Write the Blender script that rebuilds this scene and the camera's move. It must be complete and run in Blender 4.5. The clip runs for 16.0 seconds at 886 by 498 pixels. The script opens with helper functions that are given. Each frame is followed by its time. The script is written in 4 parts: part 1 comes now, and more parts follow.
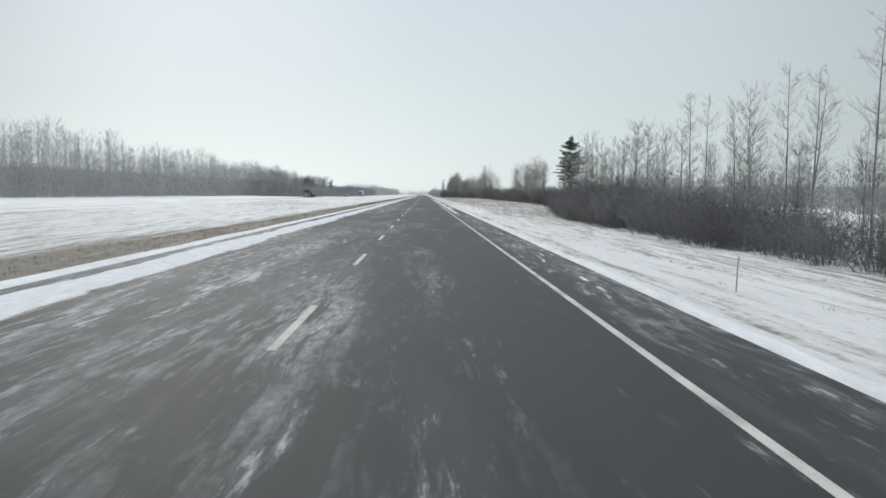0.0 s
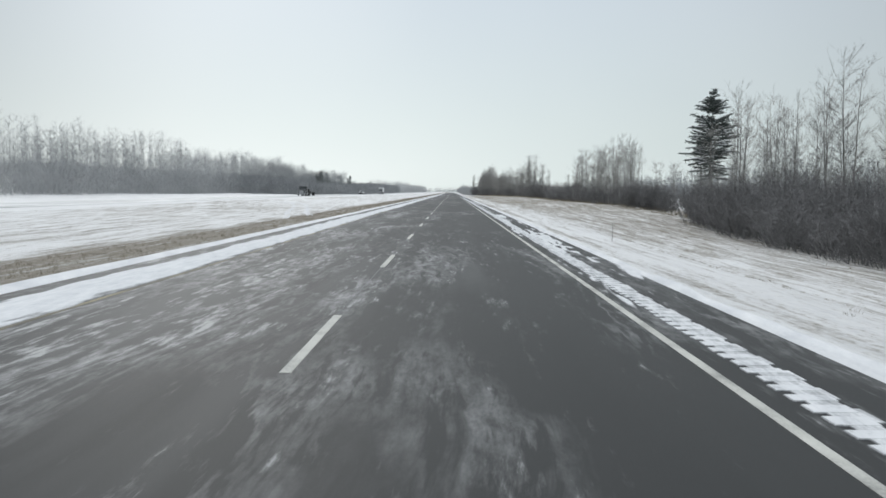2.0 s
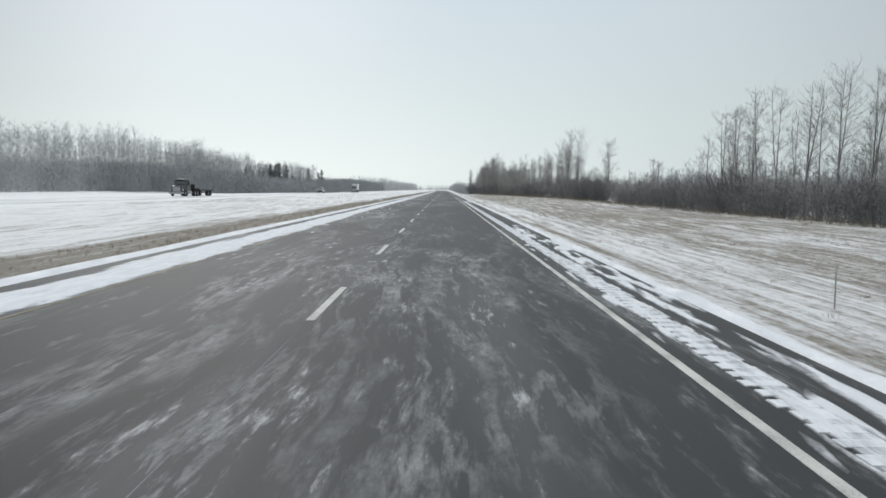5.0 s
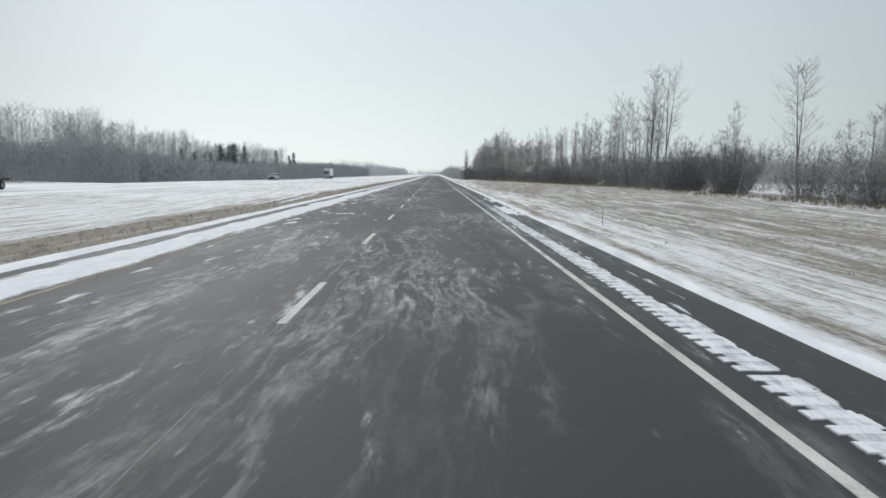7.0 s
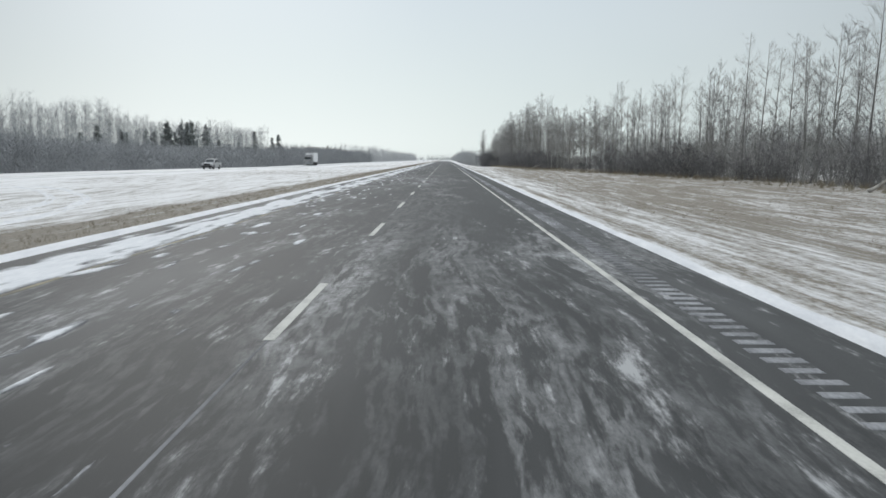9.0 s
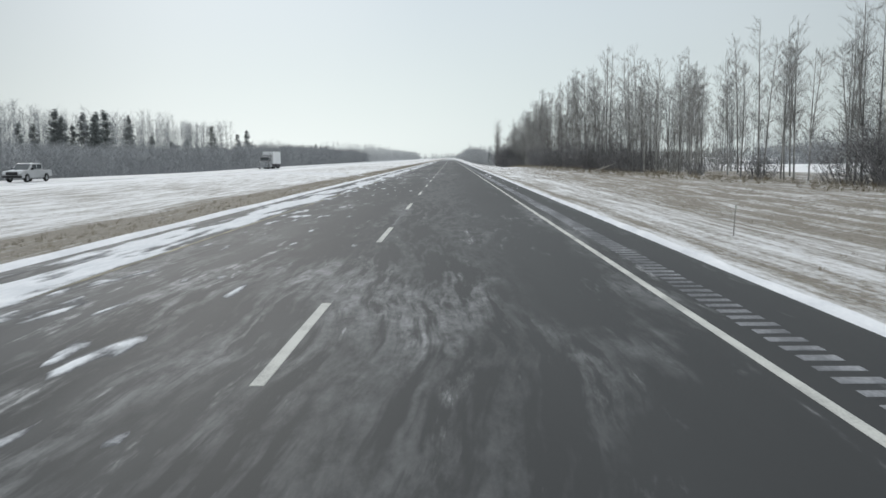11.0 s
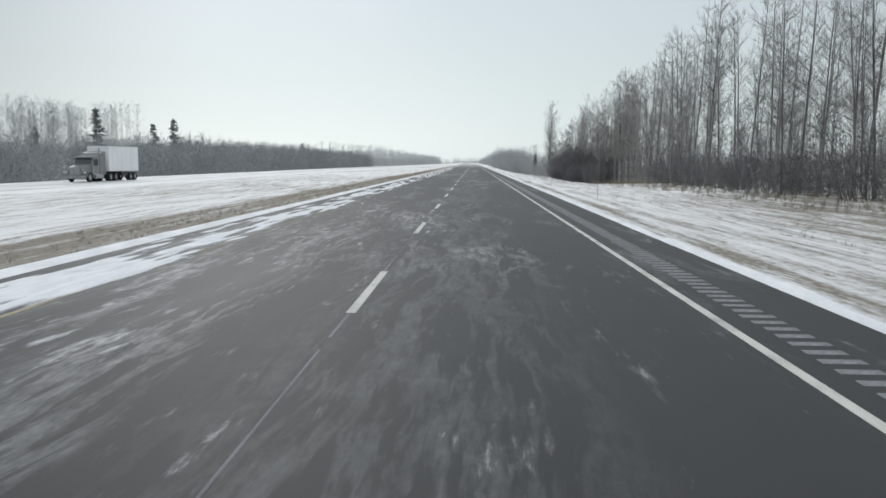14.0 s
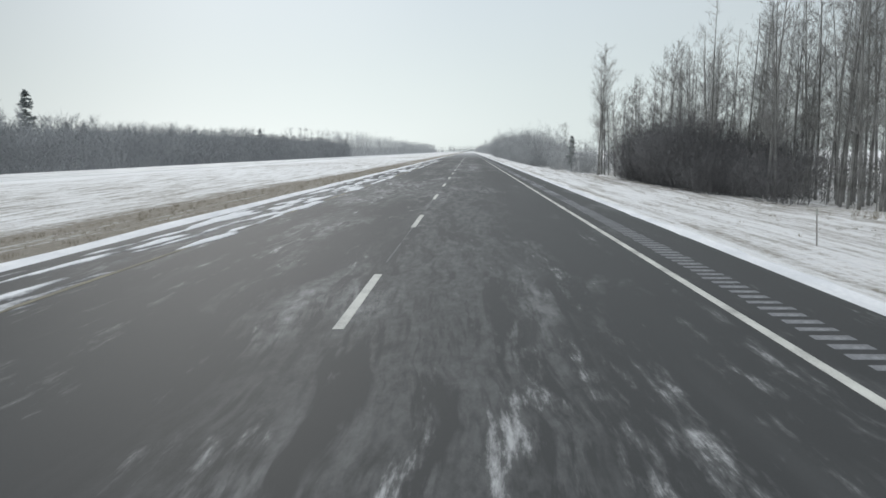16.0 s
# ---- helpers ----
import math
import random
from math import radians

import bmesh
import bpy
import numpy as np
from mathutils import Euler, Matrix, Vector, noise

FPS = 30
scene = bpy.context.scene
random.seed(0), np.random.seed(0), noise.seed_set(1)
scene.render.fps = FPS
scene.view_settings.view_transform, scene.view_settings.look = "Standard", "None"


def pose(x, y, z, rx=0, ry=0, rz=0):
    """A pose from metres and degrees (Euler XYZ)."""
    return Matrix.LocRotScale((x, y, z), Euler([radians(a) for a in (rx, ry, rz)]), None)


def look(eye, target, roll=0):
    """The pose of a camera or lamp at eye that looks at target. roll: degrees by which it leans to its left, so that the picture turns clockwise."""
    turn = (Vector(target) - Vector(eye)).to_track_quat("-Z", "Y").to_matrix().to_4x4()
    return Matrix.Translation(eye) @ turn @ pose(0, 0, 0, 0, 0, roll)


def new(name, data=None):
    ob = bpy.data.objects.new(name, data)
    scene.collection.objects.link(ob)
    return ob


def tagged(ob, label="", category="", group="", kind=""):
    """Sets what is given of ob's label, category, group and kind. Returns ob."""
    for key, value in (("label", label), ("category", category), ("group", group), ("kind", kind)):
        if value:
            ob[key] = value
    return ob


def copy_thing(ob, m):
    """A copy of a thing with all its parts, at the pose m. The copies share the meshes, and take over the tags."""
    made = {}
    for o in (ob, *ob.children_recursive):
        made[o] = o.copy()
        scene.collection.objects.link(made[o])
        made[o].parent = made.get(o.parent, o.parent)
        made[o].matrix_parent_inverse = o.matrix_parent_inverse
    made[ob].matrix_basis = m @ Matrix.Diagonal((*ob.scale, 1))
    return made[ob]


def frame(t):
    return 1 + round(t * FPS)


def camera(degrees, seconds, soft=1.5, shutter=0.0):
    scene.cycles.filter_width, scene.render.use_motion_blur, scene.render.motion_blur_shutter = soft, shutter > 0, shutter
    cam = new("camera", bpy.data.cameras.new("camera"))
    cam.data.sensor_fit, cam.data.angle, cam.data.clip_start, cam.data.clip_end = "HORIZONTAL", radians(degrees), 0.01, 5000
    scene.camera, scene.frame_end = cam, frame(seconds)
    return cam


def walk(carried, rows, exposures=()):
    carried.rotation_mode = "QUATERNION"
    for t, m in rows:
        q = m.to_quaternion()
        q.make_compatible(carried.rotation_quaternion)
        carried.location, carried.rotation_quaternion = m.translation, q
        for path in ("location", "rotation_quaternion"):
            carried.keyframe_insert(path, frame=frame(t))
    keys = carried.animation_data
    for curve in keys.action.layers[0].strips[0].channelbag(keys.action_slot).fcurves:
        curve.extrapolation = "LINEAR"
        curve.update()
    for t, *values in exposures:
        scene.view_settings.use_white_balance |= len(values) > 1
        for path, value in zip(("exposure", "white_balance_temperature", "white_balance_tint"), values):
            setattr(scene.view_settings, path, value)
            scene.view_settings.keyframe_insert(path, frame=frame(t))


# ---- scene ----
# x: across the road (0 is the middle of the right edge line), y: along the drive, z: up.
cam = camera(60.2, 16.0, soft=1.6)
EYE = 1.55
# seconds, across, along, yaw, pitch, roll
ROWS = [
    (0.0, -2.23, 1.58, -1.43, -4.09, -0.97),
    (0.5, -2.25, 17.55, -0.91, -4.30, -0.96),
    (1.0, -2.28, 33.65, -0.04, -3.70, -0.86),
    (1.5, -2.32, 49.65, 0.38, -3.68, -0.15),
    (2.0, -2.32, 65.67, 0.67, -4.32, -0.98),
    (2.5, -2.26, 81.73, 0.65, -4.17, -0.15),
    (3.0, -2.24, 98.00, 0.65, -3.51, -0.03),
    (3.5, -2.24, 113.78, 0.35, -4.60, 0.00),
    (4.0, -2.19, 129.86, 0.22, -5.54, -0.29),
    (4.5, -2.14, 145.85, 0.14, -6.05, 0.01),
    (4.7, -2.17, 152.40, 0.25, -4.40, -0.95),
    (6.8, -2.15, 219.88, -0.40, -5.80, -1.20),
    (7.0, -2.13, 226.25, -0.55, -5.61, -0.64),
    (7.5, -2.18, 242.60, -0.57, -5.41, -0.75),
    (8.0, -2.22, 258.75, -0.59, -6.24, -0.34),
    (8.5, -2.28, 274.80, -0.57, -6.52, -1.35),
    (8.7, -2.20, 281.12, 0.05, -6.70, -0.70),
    (10.8, -2.33, 348.44, 0.60, -6.70, -0.15),
    (11.0, -2.36, 354.92, 0.57, -6.82, 0.33),
    (11.5, -2.35, 370.95, 1.04, -5.70, -0.84),
    (12.0, -2.37, 386.95, 1.16, -6.13, -0.80),
    (12.5, -2.42, 403.02, 1.37, -6.65, -0.91),
    (13.0, -2.46, 419.15, 1.65, -6.62, -0.84),
    (13.5, -2.44, 435.22, 1.96, -5.81, -0.18),
    (14.0, -2.45, 451.28, 2.26, -6.47, -0.32),
    (14.5, -2.49, 467.32, 2.08, -6.45, 0.00),
    (15.0, -2.46, 483.50, 2.35, -6.27, 0.17),
    (15.5, -2.51, 499.49, 2.10, -6.31, 0.60),
    (16.0, -2.55, 515.48, 1.97, -7.32, 0.12),
]
walk(cam, [(t, pose(x, y, EYE, 90 + pitch, roll, yaw)) for t, x, y, yaw, pitch, roll in ROWS])

# ---- light: an even winter overcast ----
world = bpy.data.worlds.new("overcast_sky")
scene.world = world
world.use_nodes = True
wn, wl = world.node_tree.nodes, world.node_tree.links
wn.clear()
sky = wn.new("ShaderNodeTexSky")
sky.sky_type, sky.sun_disc = "NISHITA", False
sky.sun_elevation, sky.sun_rotation = radians(24), radians(-20)
sky_grey = wn.new("ShaderNodeHueSaturation")
sky_grey.inputs["Saturation"].default_value, sky_grey.inputs["Value"].default_value = 0.15, 0.10
wl.new(sky.outputs[0], sky_grey.inputs["Color"])
coord = wn.new("ShaderNodeTexCoord")
sep = wn.new("ShaderNodeSeparateXYZ")
wl.new(coord.outputs["Generated"], sep.inputs[0])
ramp = wn.new("ShaderNodeValToRGB")
ramp.color_ramp.elements[0].position, ramp.color_ramp.elements[0].color = 0.0, (0.56, 0.637, 0.634, 1)
ramp.color_ramp.elements[1].position, ramp.color_ramp.elements[1].color = 1.0, (1.12, 1.19, 1.26, 1)
for at, tone in ((0.08, (0.575, 0.654, 0.663, 1)), (0.24, (0.565, 0.645, 0.708, 1)), (0.5, (0.82, 0.885, 0.94, 1))):
    ramp.color_ramp.elements.new(at).color = tone
cloud = wn.new("ShaderNodeTexNoise")
cloud.inputs["Scale"].default_value, cloud.inputs["Detail"].default_value = 2.2, 4
wl.new(coord.outputs["Generated"], cloud.inputs["Vector"])
wl.new(sep.outputs["Z"], ramp.inputs[0])
deck = wn.new("ShaderNodeMix")
deck.data_type, deck.blend_type = "RGBA", "OVERLAY"
deck.inputs[0].default_value = 0.10
wl.new(ramp.outputs[0], deck.inputs[6])
wl.new(cloud.outputs[0], deck.inputs[7])
cover = wn.new("ShaderNodeMix")
cover.data_type = "RGBA"
cover.inputs[0].default_value = 0.9
wl.new(sky_grey.outputs[0], cover.inputs[6])
wl.new(deck.outputs[2], cover.inputs[7])
# lens vignetting put into the sky: darker to both sides of the camera's view
ahead = wn.new("ShaderNodeMapRange")
ahead.inputs[1].default_value, ahead.inputs[2].default_value = 0.72, 1.0
ahead.inputs[3].default_value, ahead.inputs[4].default_value = 0.66, 1.13
wl.new(sep.outputs["Y"], ahead.inputs[0])
overhead = wn.new("ShaderNodeMapRange")
overhead.inputs[1].default_value, overhead.inputs[2].default_value = 0.30, 0.60
wl.new(sep.outputs["Z"], overhead.inputs[0])
even = wn.new("ShaderNodeMix")
wl.new(overhead.outputs[0], even.inputs[0])
wl.new(ahead.outputs[0], even.inputs[2])
even.inputs[3].default_value = 1.0
shade = wn.new("ShaderNodeVectorMath")
shade.operation = "SCALE"
wl.new(cover.outputs[2], shade.inputs[0])
wl.new(even.outputs[0], shade.inputs["Scale"])
bg = wn.new("ShaderNodeBackground")
bg.inputs["Strength"].default_value = 1.0
wl.new(shade.outputs[0], bg.inputs["Color"])
wout = wn.new("ShaderNodeOutputWorld")
wl.new(bg.outputs[0], wout.inputs["Surface"])

sun_data = bpy.data.lights.new("sun", "SUN")
sun_data.energy, sun_data.angle, sun_data.color = 0.5, radians(25), (1.0, 0.97, 0.93)
sun = new("sun", sun_data)
sun.matrix_world = look((0, 0, 50), (17.0, -47.0, 27.0))


# ---- materials ----
def material(name, colors, scale=4.0, stretch=(1, 1, 1), rough=0.8, metal=0.0, bump=0.2, fine=40.0, spread=0.5, vary=0.0, spec=0.3):
    """A surface whose colour wanders between the given ones in two scales of noise, with fine relief."""
    m = bpy.data.materials.new(name)
    m.use_nodes = True
    n, l = m.node_tree.nodes, m.node_tree.links
    p = n["Principled BSDF"]
    c = n.new("ShaderNodeTexCoord")
    mp = n.new("ShaderNodeMapping")
    mp.inputs["Scale"].default_value = stretch
    l.new(c.outputs["Object"], mp.inputs[0])
    big = n.new("ShaderNodeTexNoise")
    big.inputs["Scale"].default_value, big.inputs["Detail"].default_value = scale, 5
    l.new(mp.outputs[0], big.inputs["Vector"])
    small = n.new("ShaderNodeTexNoise")
    small.inputs["Scale"].default_value, small.inputs["Detail"].default_value = fine, 3
    l.new(mp.outputs[0], small.inputs["Vector"])
    both = n.new("ShaderNodeMath")
    both.operation = "MULTIPLY_ADD"
    both.inputs[1].default_value = 0.35
    l.new(small.outputs[0], both.inputs[0])
    l.new(big.outputs[0], both.inputs[2])
    r = n.new("ShaderNodeValToRGB")
    lo, hi = 0.675 - spread * 0.5, 0.675 + spread * 0.5
    r.color_ramp.elements[0].position, r.color_ramp.elements[1].position = max(lo, 0), min(hi, 1)
    r.color_ramp.elements[0].color, r.color_ramp.elements[1].color = (*colors[0], 1), (*colors[-1], 1)
    for i, col in enumerate(colors[1:-1]):
        e = r.color_ramp.elements.new(lo + (hi - lo) * (i + 1) / (len(colors) - 1))
        e.color = (*col, 1)
    l.new(both.outputs[0], r.inputs[0])
    out = r.outputs[0]
    if vary:
        info = n.new("ShaderNodeObjectInfo")
        hs = n.new("ShaderNodeHueSaturation")
        mr = n.new("ShaderNodeMapRange")
        mr.inputs[3].default_value, mr.inputs[4].default_value = 1 - vary, 1 + vary
        l.new(info.outputs["Random"], mr.inputs[0])
        l.new(mr.outputs[0], hs.inputs["Value"])
        l.new(out, hs.inputs["Color"])
        out = hs.outputs[0]
    l.new(out, p.inputs["Base Color"])
    p.inputs["Roughness"].default_value, p.inputs["Metallic"].default_value = rough, metal
    p.inputs["Specular IOR Level"].default_value = spec
    if bump:
        b = n.new("ShaderNodeBump")
        b.inputs["Strength"].default_value, b.inputs["Distance"].default_value = bump, 0.02
        l.new(both.outputs[0], b.inputs["Height"])
        l.new(b.outputs[0], p.inputs["Normal"])
    return m


def noise_node(n, l, vec, scale, stretch, turn=0.0, detail=5.0, rough=0.55):
    mp = n.new("ShaderNodeMapping")
    mp.inputs["Scale"].default_value = stretch
    mp.inputs["Rotation"].default_value = (0, 0, radians(turn))
    l.new(vec, mp.inputs[0])
    t = n.new("ShaderNodeTexNoise")
    t.inputs["Scale"].default_value, t.inputs["Detail"].default_value, t.inputs["Roughness"].default_value = scale, detail, rough
    l.new(mp.outputs[0], t.inputs["Vector"])
    return t.outputs[0]


def math_node(n, l, op, a, b=None, c=None):
    m = n.new("ShaderNodeMath")
    m.operation = op
    for i, v in enumerate((a, b, c)):
        if v is None:
            continue
        if isinstance(v, (int, float)):
            m.inputs[i].default_value = v
        else:
            l.new(v, m.inputs[i])
    return m.outputs[0]


def ramp_node(n, l, fac, stops):
    r = n.new("ShaderNodeValToRGB")
    el = r.color_ramp.elements
    el[0].position, el[0].color = stops[0][0], (*stops[0][1], 1)
    el[1].position, el[1].color = stops[-1][0], (*stops[-1][1], 1)
    for pos, col in stops[1:-1]:
        el.new(pos).color = (*col, 1)
    l.new(fac, r.inputs[0])
    return r.outputs[0]


def mix_node(n, l, fac, a, b):
    m = n.new("ShaderNodeMix")
    m.data_type = "RGBA"
    for i, v in ((0, fac), (6, a), (7, b)):
        if isinstance(v, (int, float)):
            m.inputs[i].default_value = v
        elif isinstance(v, tuple):
            m.inputs[i].default_value = (*v, 1)
        else:
            l.new(v, m.inputs[i])
    return m.outputs[2]


def ground_material():
    """Wind-packed snow, with dry grass showing through where the attribute says the cover is thin."""
    m = bpy.data.materials.new("snow_and_dry_grass")
    m.use_nodes = True
    n, l = m.node_tree.nodes, m.node_tree.links
    p = n["Principled BSDF"]
    pos = n.new("ShaderNodeNewGeometry").outputs["Position"]
    thin = n.new("ShaderNodeAttribute")
    thin.attribute_name = "grass"
    streak = noise_node(n, l, pos, 1.3, (1.5, 0.10, 1.0), 3, 9, 0.72)
    comb = noise_node(n, l, pos, 3.6, (1.2, 0.16, 1.0), -6, 7, 0.7)
    fine = noise_node(n, l, pos, 7.0, (1.0, 0.5, 1.0), -8, 6, 0.7)
    wide = noise_node(n, l, pos, 0.06, (1.0, 0.4, 1.0), 0, 3, 0.5)
    s = math_node(n, l, "MULTIPLY_ADD", fine, 0.85, math_node(n, l, "MULTIPLY", streak, 1.3))
    s = math_node(n, l, "MULTIPLY_ADD", comb, 0.45, s)
    s = math_node(n, l, "MULTIPLY_ADD", wide, 0.35, s)
    s = math_node(n, l, "ADD", s, thin.outputs["Fac"])
    mask = n.new("ShaderNodeMapRange")
    mask.inputs[1].default_value, mask.inputs[2].default_value = 1.51, 1.83
    mask.inputs[4].default_value = 0.88
    l.new(s, mask.inputs[0])
    tuft = noise_node(n, l, pos, 14.0, (1, 0.4, 1), 12, 6, 0.7)
    grass = ramp_node(n, l, tuft, ((0.30, (0.10, 0.082, 0.058)), (0.5, (0.21, 0.178, 0.13)), (0.72, (0.38, 0.34, 0.27))))
    crust = math_node(n, l, "MULTIPLY_ADD", comb, 0.6, fine)
    snow = ramp_node(n, l, crust, ((0.50, (0.715, 0.72, 0.73)), (0.84, (0.93, 0.93, 0.925))))
    l.new(mix_node(n, l, mask.outputs[0], snow, grass), p.inputs["Base Color"])
    p.inputs["Roughness"].default_value = 0.85
    p.inputs["Specular IOR Level"].default_value = 0.15
    b = n.new("ShaderNodeBump")
    b.inputs["Strength"].default_value, b.inputs["Distance"].default_value = 0.8, 0.15
    l.new(s, b.inputs["Height"])
    l.new(b.outputs[0], p.inputs["Normal"])
    return m


def range_node(n, l, value, a, b, c=0.0, d=1.0, smooth=False):
    m = n.new("ShaderNodeMapRange")
    if smooth:
        m.interpolation_type = "SMOOTHSTEP"
    for i, v in enumerate((a, b, c, d)):
        m.inputs[i + 1].default_value = v
    l.new(value, m.inputs[0])
    return m.outputs[0]


def asphalt_material(name, film, cover=0.0):
    """Worn damp asphalt under blown snow: a thin dusty film, long curling tendrils and crosswise ripples; film: how much of it lies."""
    m = bpy.data.materials.new(name)
    m.use_nodes = True
    n, l = m.node_tree.nodes, m.node_tree.links
    p = n["Principled BSDF"]
    pos = n.new("ShaderNodeNewGeometry").outputs["Position"]
    xyz = n.new("ShaderNodeSeparateXYZ")
    l.new(pos, xyz.inputs[0])
    across, on = xyz.outputs["X"], xyz.outputs["Y"]
    grit = noise_node(n, l, pos, 60.0, (1, 1, 1), 0, 4, 0.7)
    patch = noise_node(n, l, pos, 0.5, (1, 0.10, 1), 2, 5, 0.6)
    base = mix_node(n, l, 0.5, ramp_node(n, l, grit, ((0.3, (0.0245, 0.0255, 0.0258)), (0.7, (0.0545, 0.056, 0.0562)))),
                    ramp_node(n, l, patch, ((0.3, (0.0275, 0.0285, 0.0288)), (0.7, (0.0525, 0.054, 0.0543)))))
    # the two wheel paths of each lane are swept a little barer than the rest
    track = math_node(n, l, "COSINE", math_node(n, l, "MULTIPLY", math_node(n, l, "ADD", across, 0.95), 2 * math.pi / 1.83))
    # a coarse and a fine warp curl the tendrils
    def warped(vec, scale, push):
        w = n.new("ShaderNodeTexNoise")
        w.inputs["Scale"].default_value, w.inputs["Detail"].default_value = scale, 2
        l.new(vec, w.inputs["Vector"])
        v = n.new("ShaderNodeVectorMath")
        v.operation = "MULTIPLY_ADD"
        v.inputs[1].default_value = push
        l.new(w.outputs["Color"], v.inputs[0])
        l.new(vec, v.inputs[2])
        return v.outputs[0]

    bend = warped(warped(pos, 0.07, (2.0, 3.0, 0)), 0.5, (0.28, 0.8, 0))
    # where the drift is thick: broad fields, more on the passing lane and less in the wheel paths
    field = noise_node(n, l, pos, 0.11, (1.0, 0.30, 1.0), 10, 3, 0.5)
    thick = math_node(n, l, "ADD", field, range_node(n, l, across, -1.6, -5.6, -0.07, 0.035))
    thick = math_node(n, l, "MULTIPLY_ADD", track, -0.03, thick)
    thick = math_node(n, l, "ADD", thick, range_node(n, l, on, 260.0, 470.0, 0.0, -0.05))
    # a thin sheet lies over the shoulder at the start
    sheet = math_node(n, l, "MULTIPLY", range_node(n, l, across, 0.05, 0.35), range_node(n, l, on, 105.0, 55.0, 0.0, 0.20))
    thick = math_node(n, l, "ADD", thick, sheet)
    # far ahead, the white haze over the road is painted into its colour
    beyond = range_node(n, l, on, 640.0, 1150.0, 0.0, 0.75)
    # soft film
    haze = noise_node(n, l, bend, 0.9, (1.0, 0.09, 1.0), -4, 4, 0.55)
    soft = range_node(n, l, math_node(n, l, "MULTIPLY_ADD", thick, 1.2, haze), 1.10, 1.70, 0.006, 0.115 * film)
    # long thin tendrils, frayed along their length
    def ridge(scale, stretch, turn, hi):
        t = noise_node(n, l, bend, scale, stretch, turn, 6, 0.62)
        r = math_node(n, l, "ABSOLUTE", math_node(n, l, "SUBTRACT", t, 0.5))
        return range_node(n, l, r, hi, 0.0, 0.0, 1.0, True)

    gate = range_node(n, l, math_node(n, l, "MULTIPLY_ADD", noise_node(n, l, bend, 0.8, (1.0, 0.20, 1.0), 9, 4), 1.1, thick), 0.98, 1.30)
    # they gather over the left half of the driving lane
    lee = range_node(n, l, math_node(n, l, "ABSOLUTE", math_node(n, l, "ADD", across, 2.9)), 1.9, 0.4, 0.0, 0.17, True)
    gate = math_node(n, l, "ADD", gate, math_node(n, l, "MULTIPLY", lee, range_node(n, l, on, 180.0, 300.0, 0.3, 1.3)))
    thread = math_node(n, l, "MAXIMUM", ridge(0.8, (1.0, 0.09, 1.0), -4, 0.05), math_node(n, l, "MULTIPLY", ridge(1.9, (1.0, 0.11, 1.0), 4, 0.06), 0.8))
    frayed = range_node(n, l, noise_node(n, l, pos, 5.0, (1.0, 0.35, 1.0), -9, 7, 0.75), 0.36, 0.64, 0.1, 1.0)
    thread = math_node(n, l, "MULTIPLY", math_node(n, l, "MULTIPLY", thread, gate), math_node(n, l, "MULTIPLY", frayed, 0.42 * film))
    # torn wisps and flecks that run with the wind
    wisp = noise_node(n, l, bend, 2.0, (1.0, 0.11, 1.0), -5, 10, 0.72)
    wisp = math_node(n, l, "MULTIPLY_ADD", noise_node(n, l, bend, 4.5, (0.9, 0.30, 1.0), 14, 7, 0.70), 0.45, wisp)
    wisp = math_node(n, l, "MULTIPLY_ADD", thick, 0.45, wisp)
    fleck = noise_node(n, l, pos, 9.0, (0.9, 0.12, 1.0), -5, 5, 0.66)
    wisp = math_node(n, l, "ADD", wisp, range_node(n, l, fleck, 0.40, 0.66, -0.07, 0.10))
    ripple = math_node(n, l, "MAXIMUM", range_node(n, l, wisp, 0.95, 1.20, 0.0, 0.14 * film, True), range_node(n, l, wisp, 1.05, 1.20, 0.0, 0.42 * film))
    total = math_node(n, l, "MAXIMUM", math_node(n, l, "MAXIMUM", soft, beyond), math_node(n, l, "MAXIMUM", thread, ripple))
    if cover:
        total = math_node(n, l, "MAXIMUM", total, range_node(n, l, haze, 0.3, 0.6, cover * 0.55, cover))
    l.new(mix_node(n, l, total, base, (0.80, 0.81, 0.812)), p.inputs["Base Color"])
    l.new(range_node(n, l, grit, 0.3, 0.7, 0.50, 0.66), p.inputs["Roughness"])
    p.inputs["Specular IOR Level"].default_value = 0.13
    b = n.new("ShaderNodeBump")
    b.inputs["Strength"].default_value, b.inputs["Distance"].default_value = 0.25, 0.004
    l.new(grit, b.inputs["Height"])
    l.new(b.outputs[0], p.inputs["Normal"])
    return m


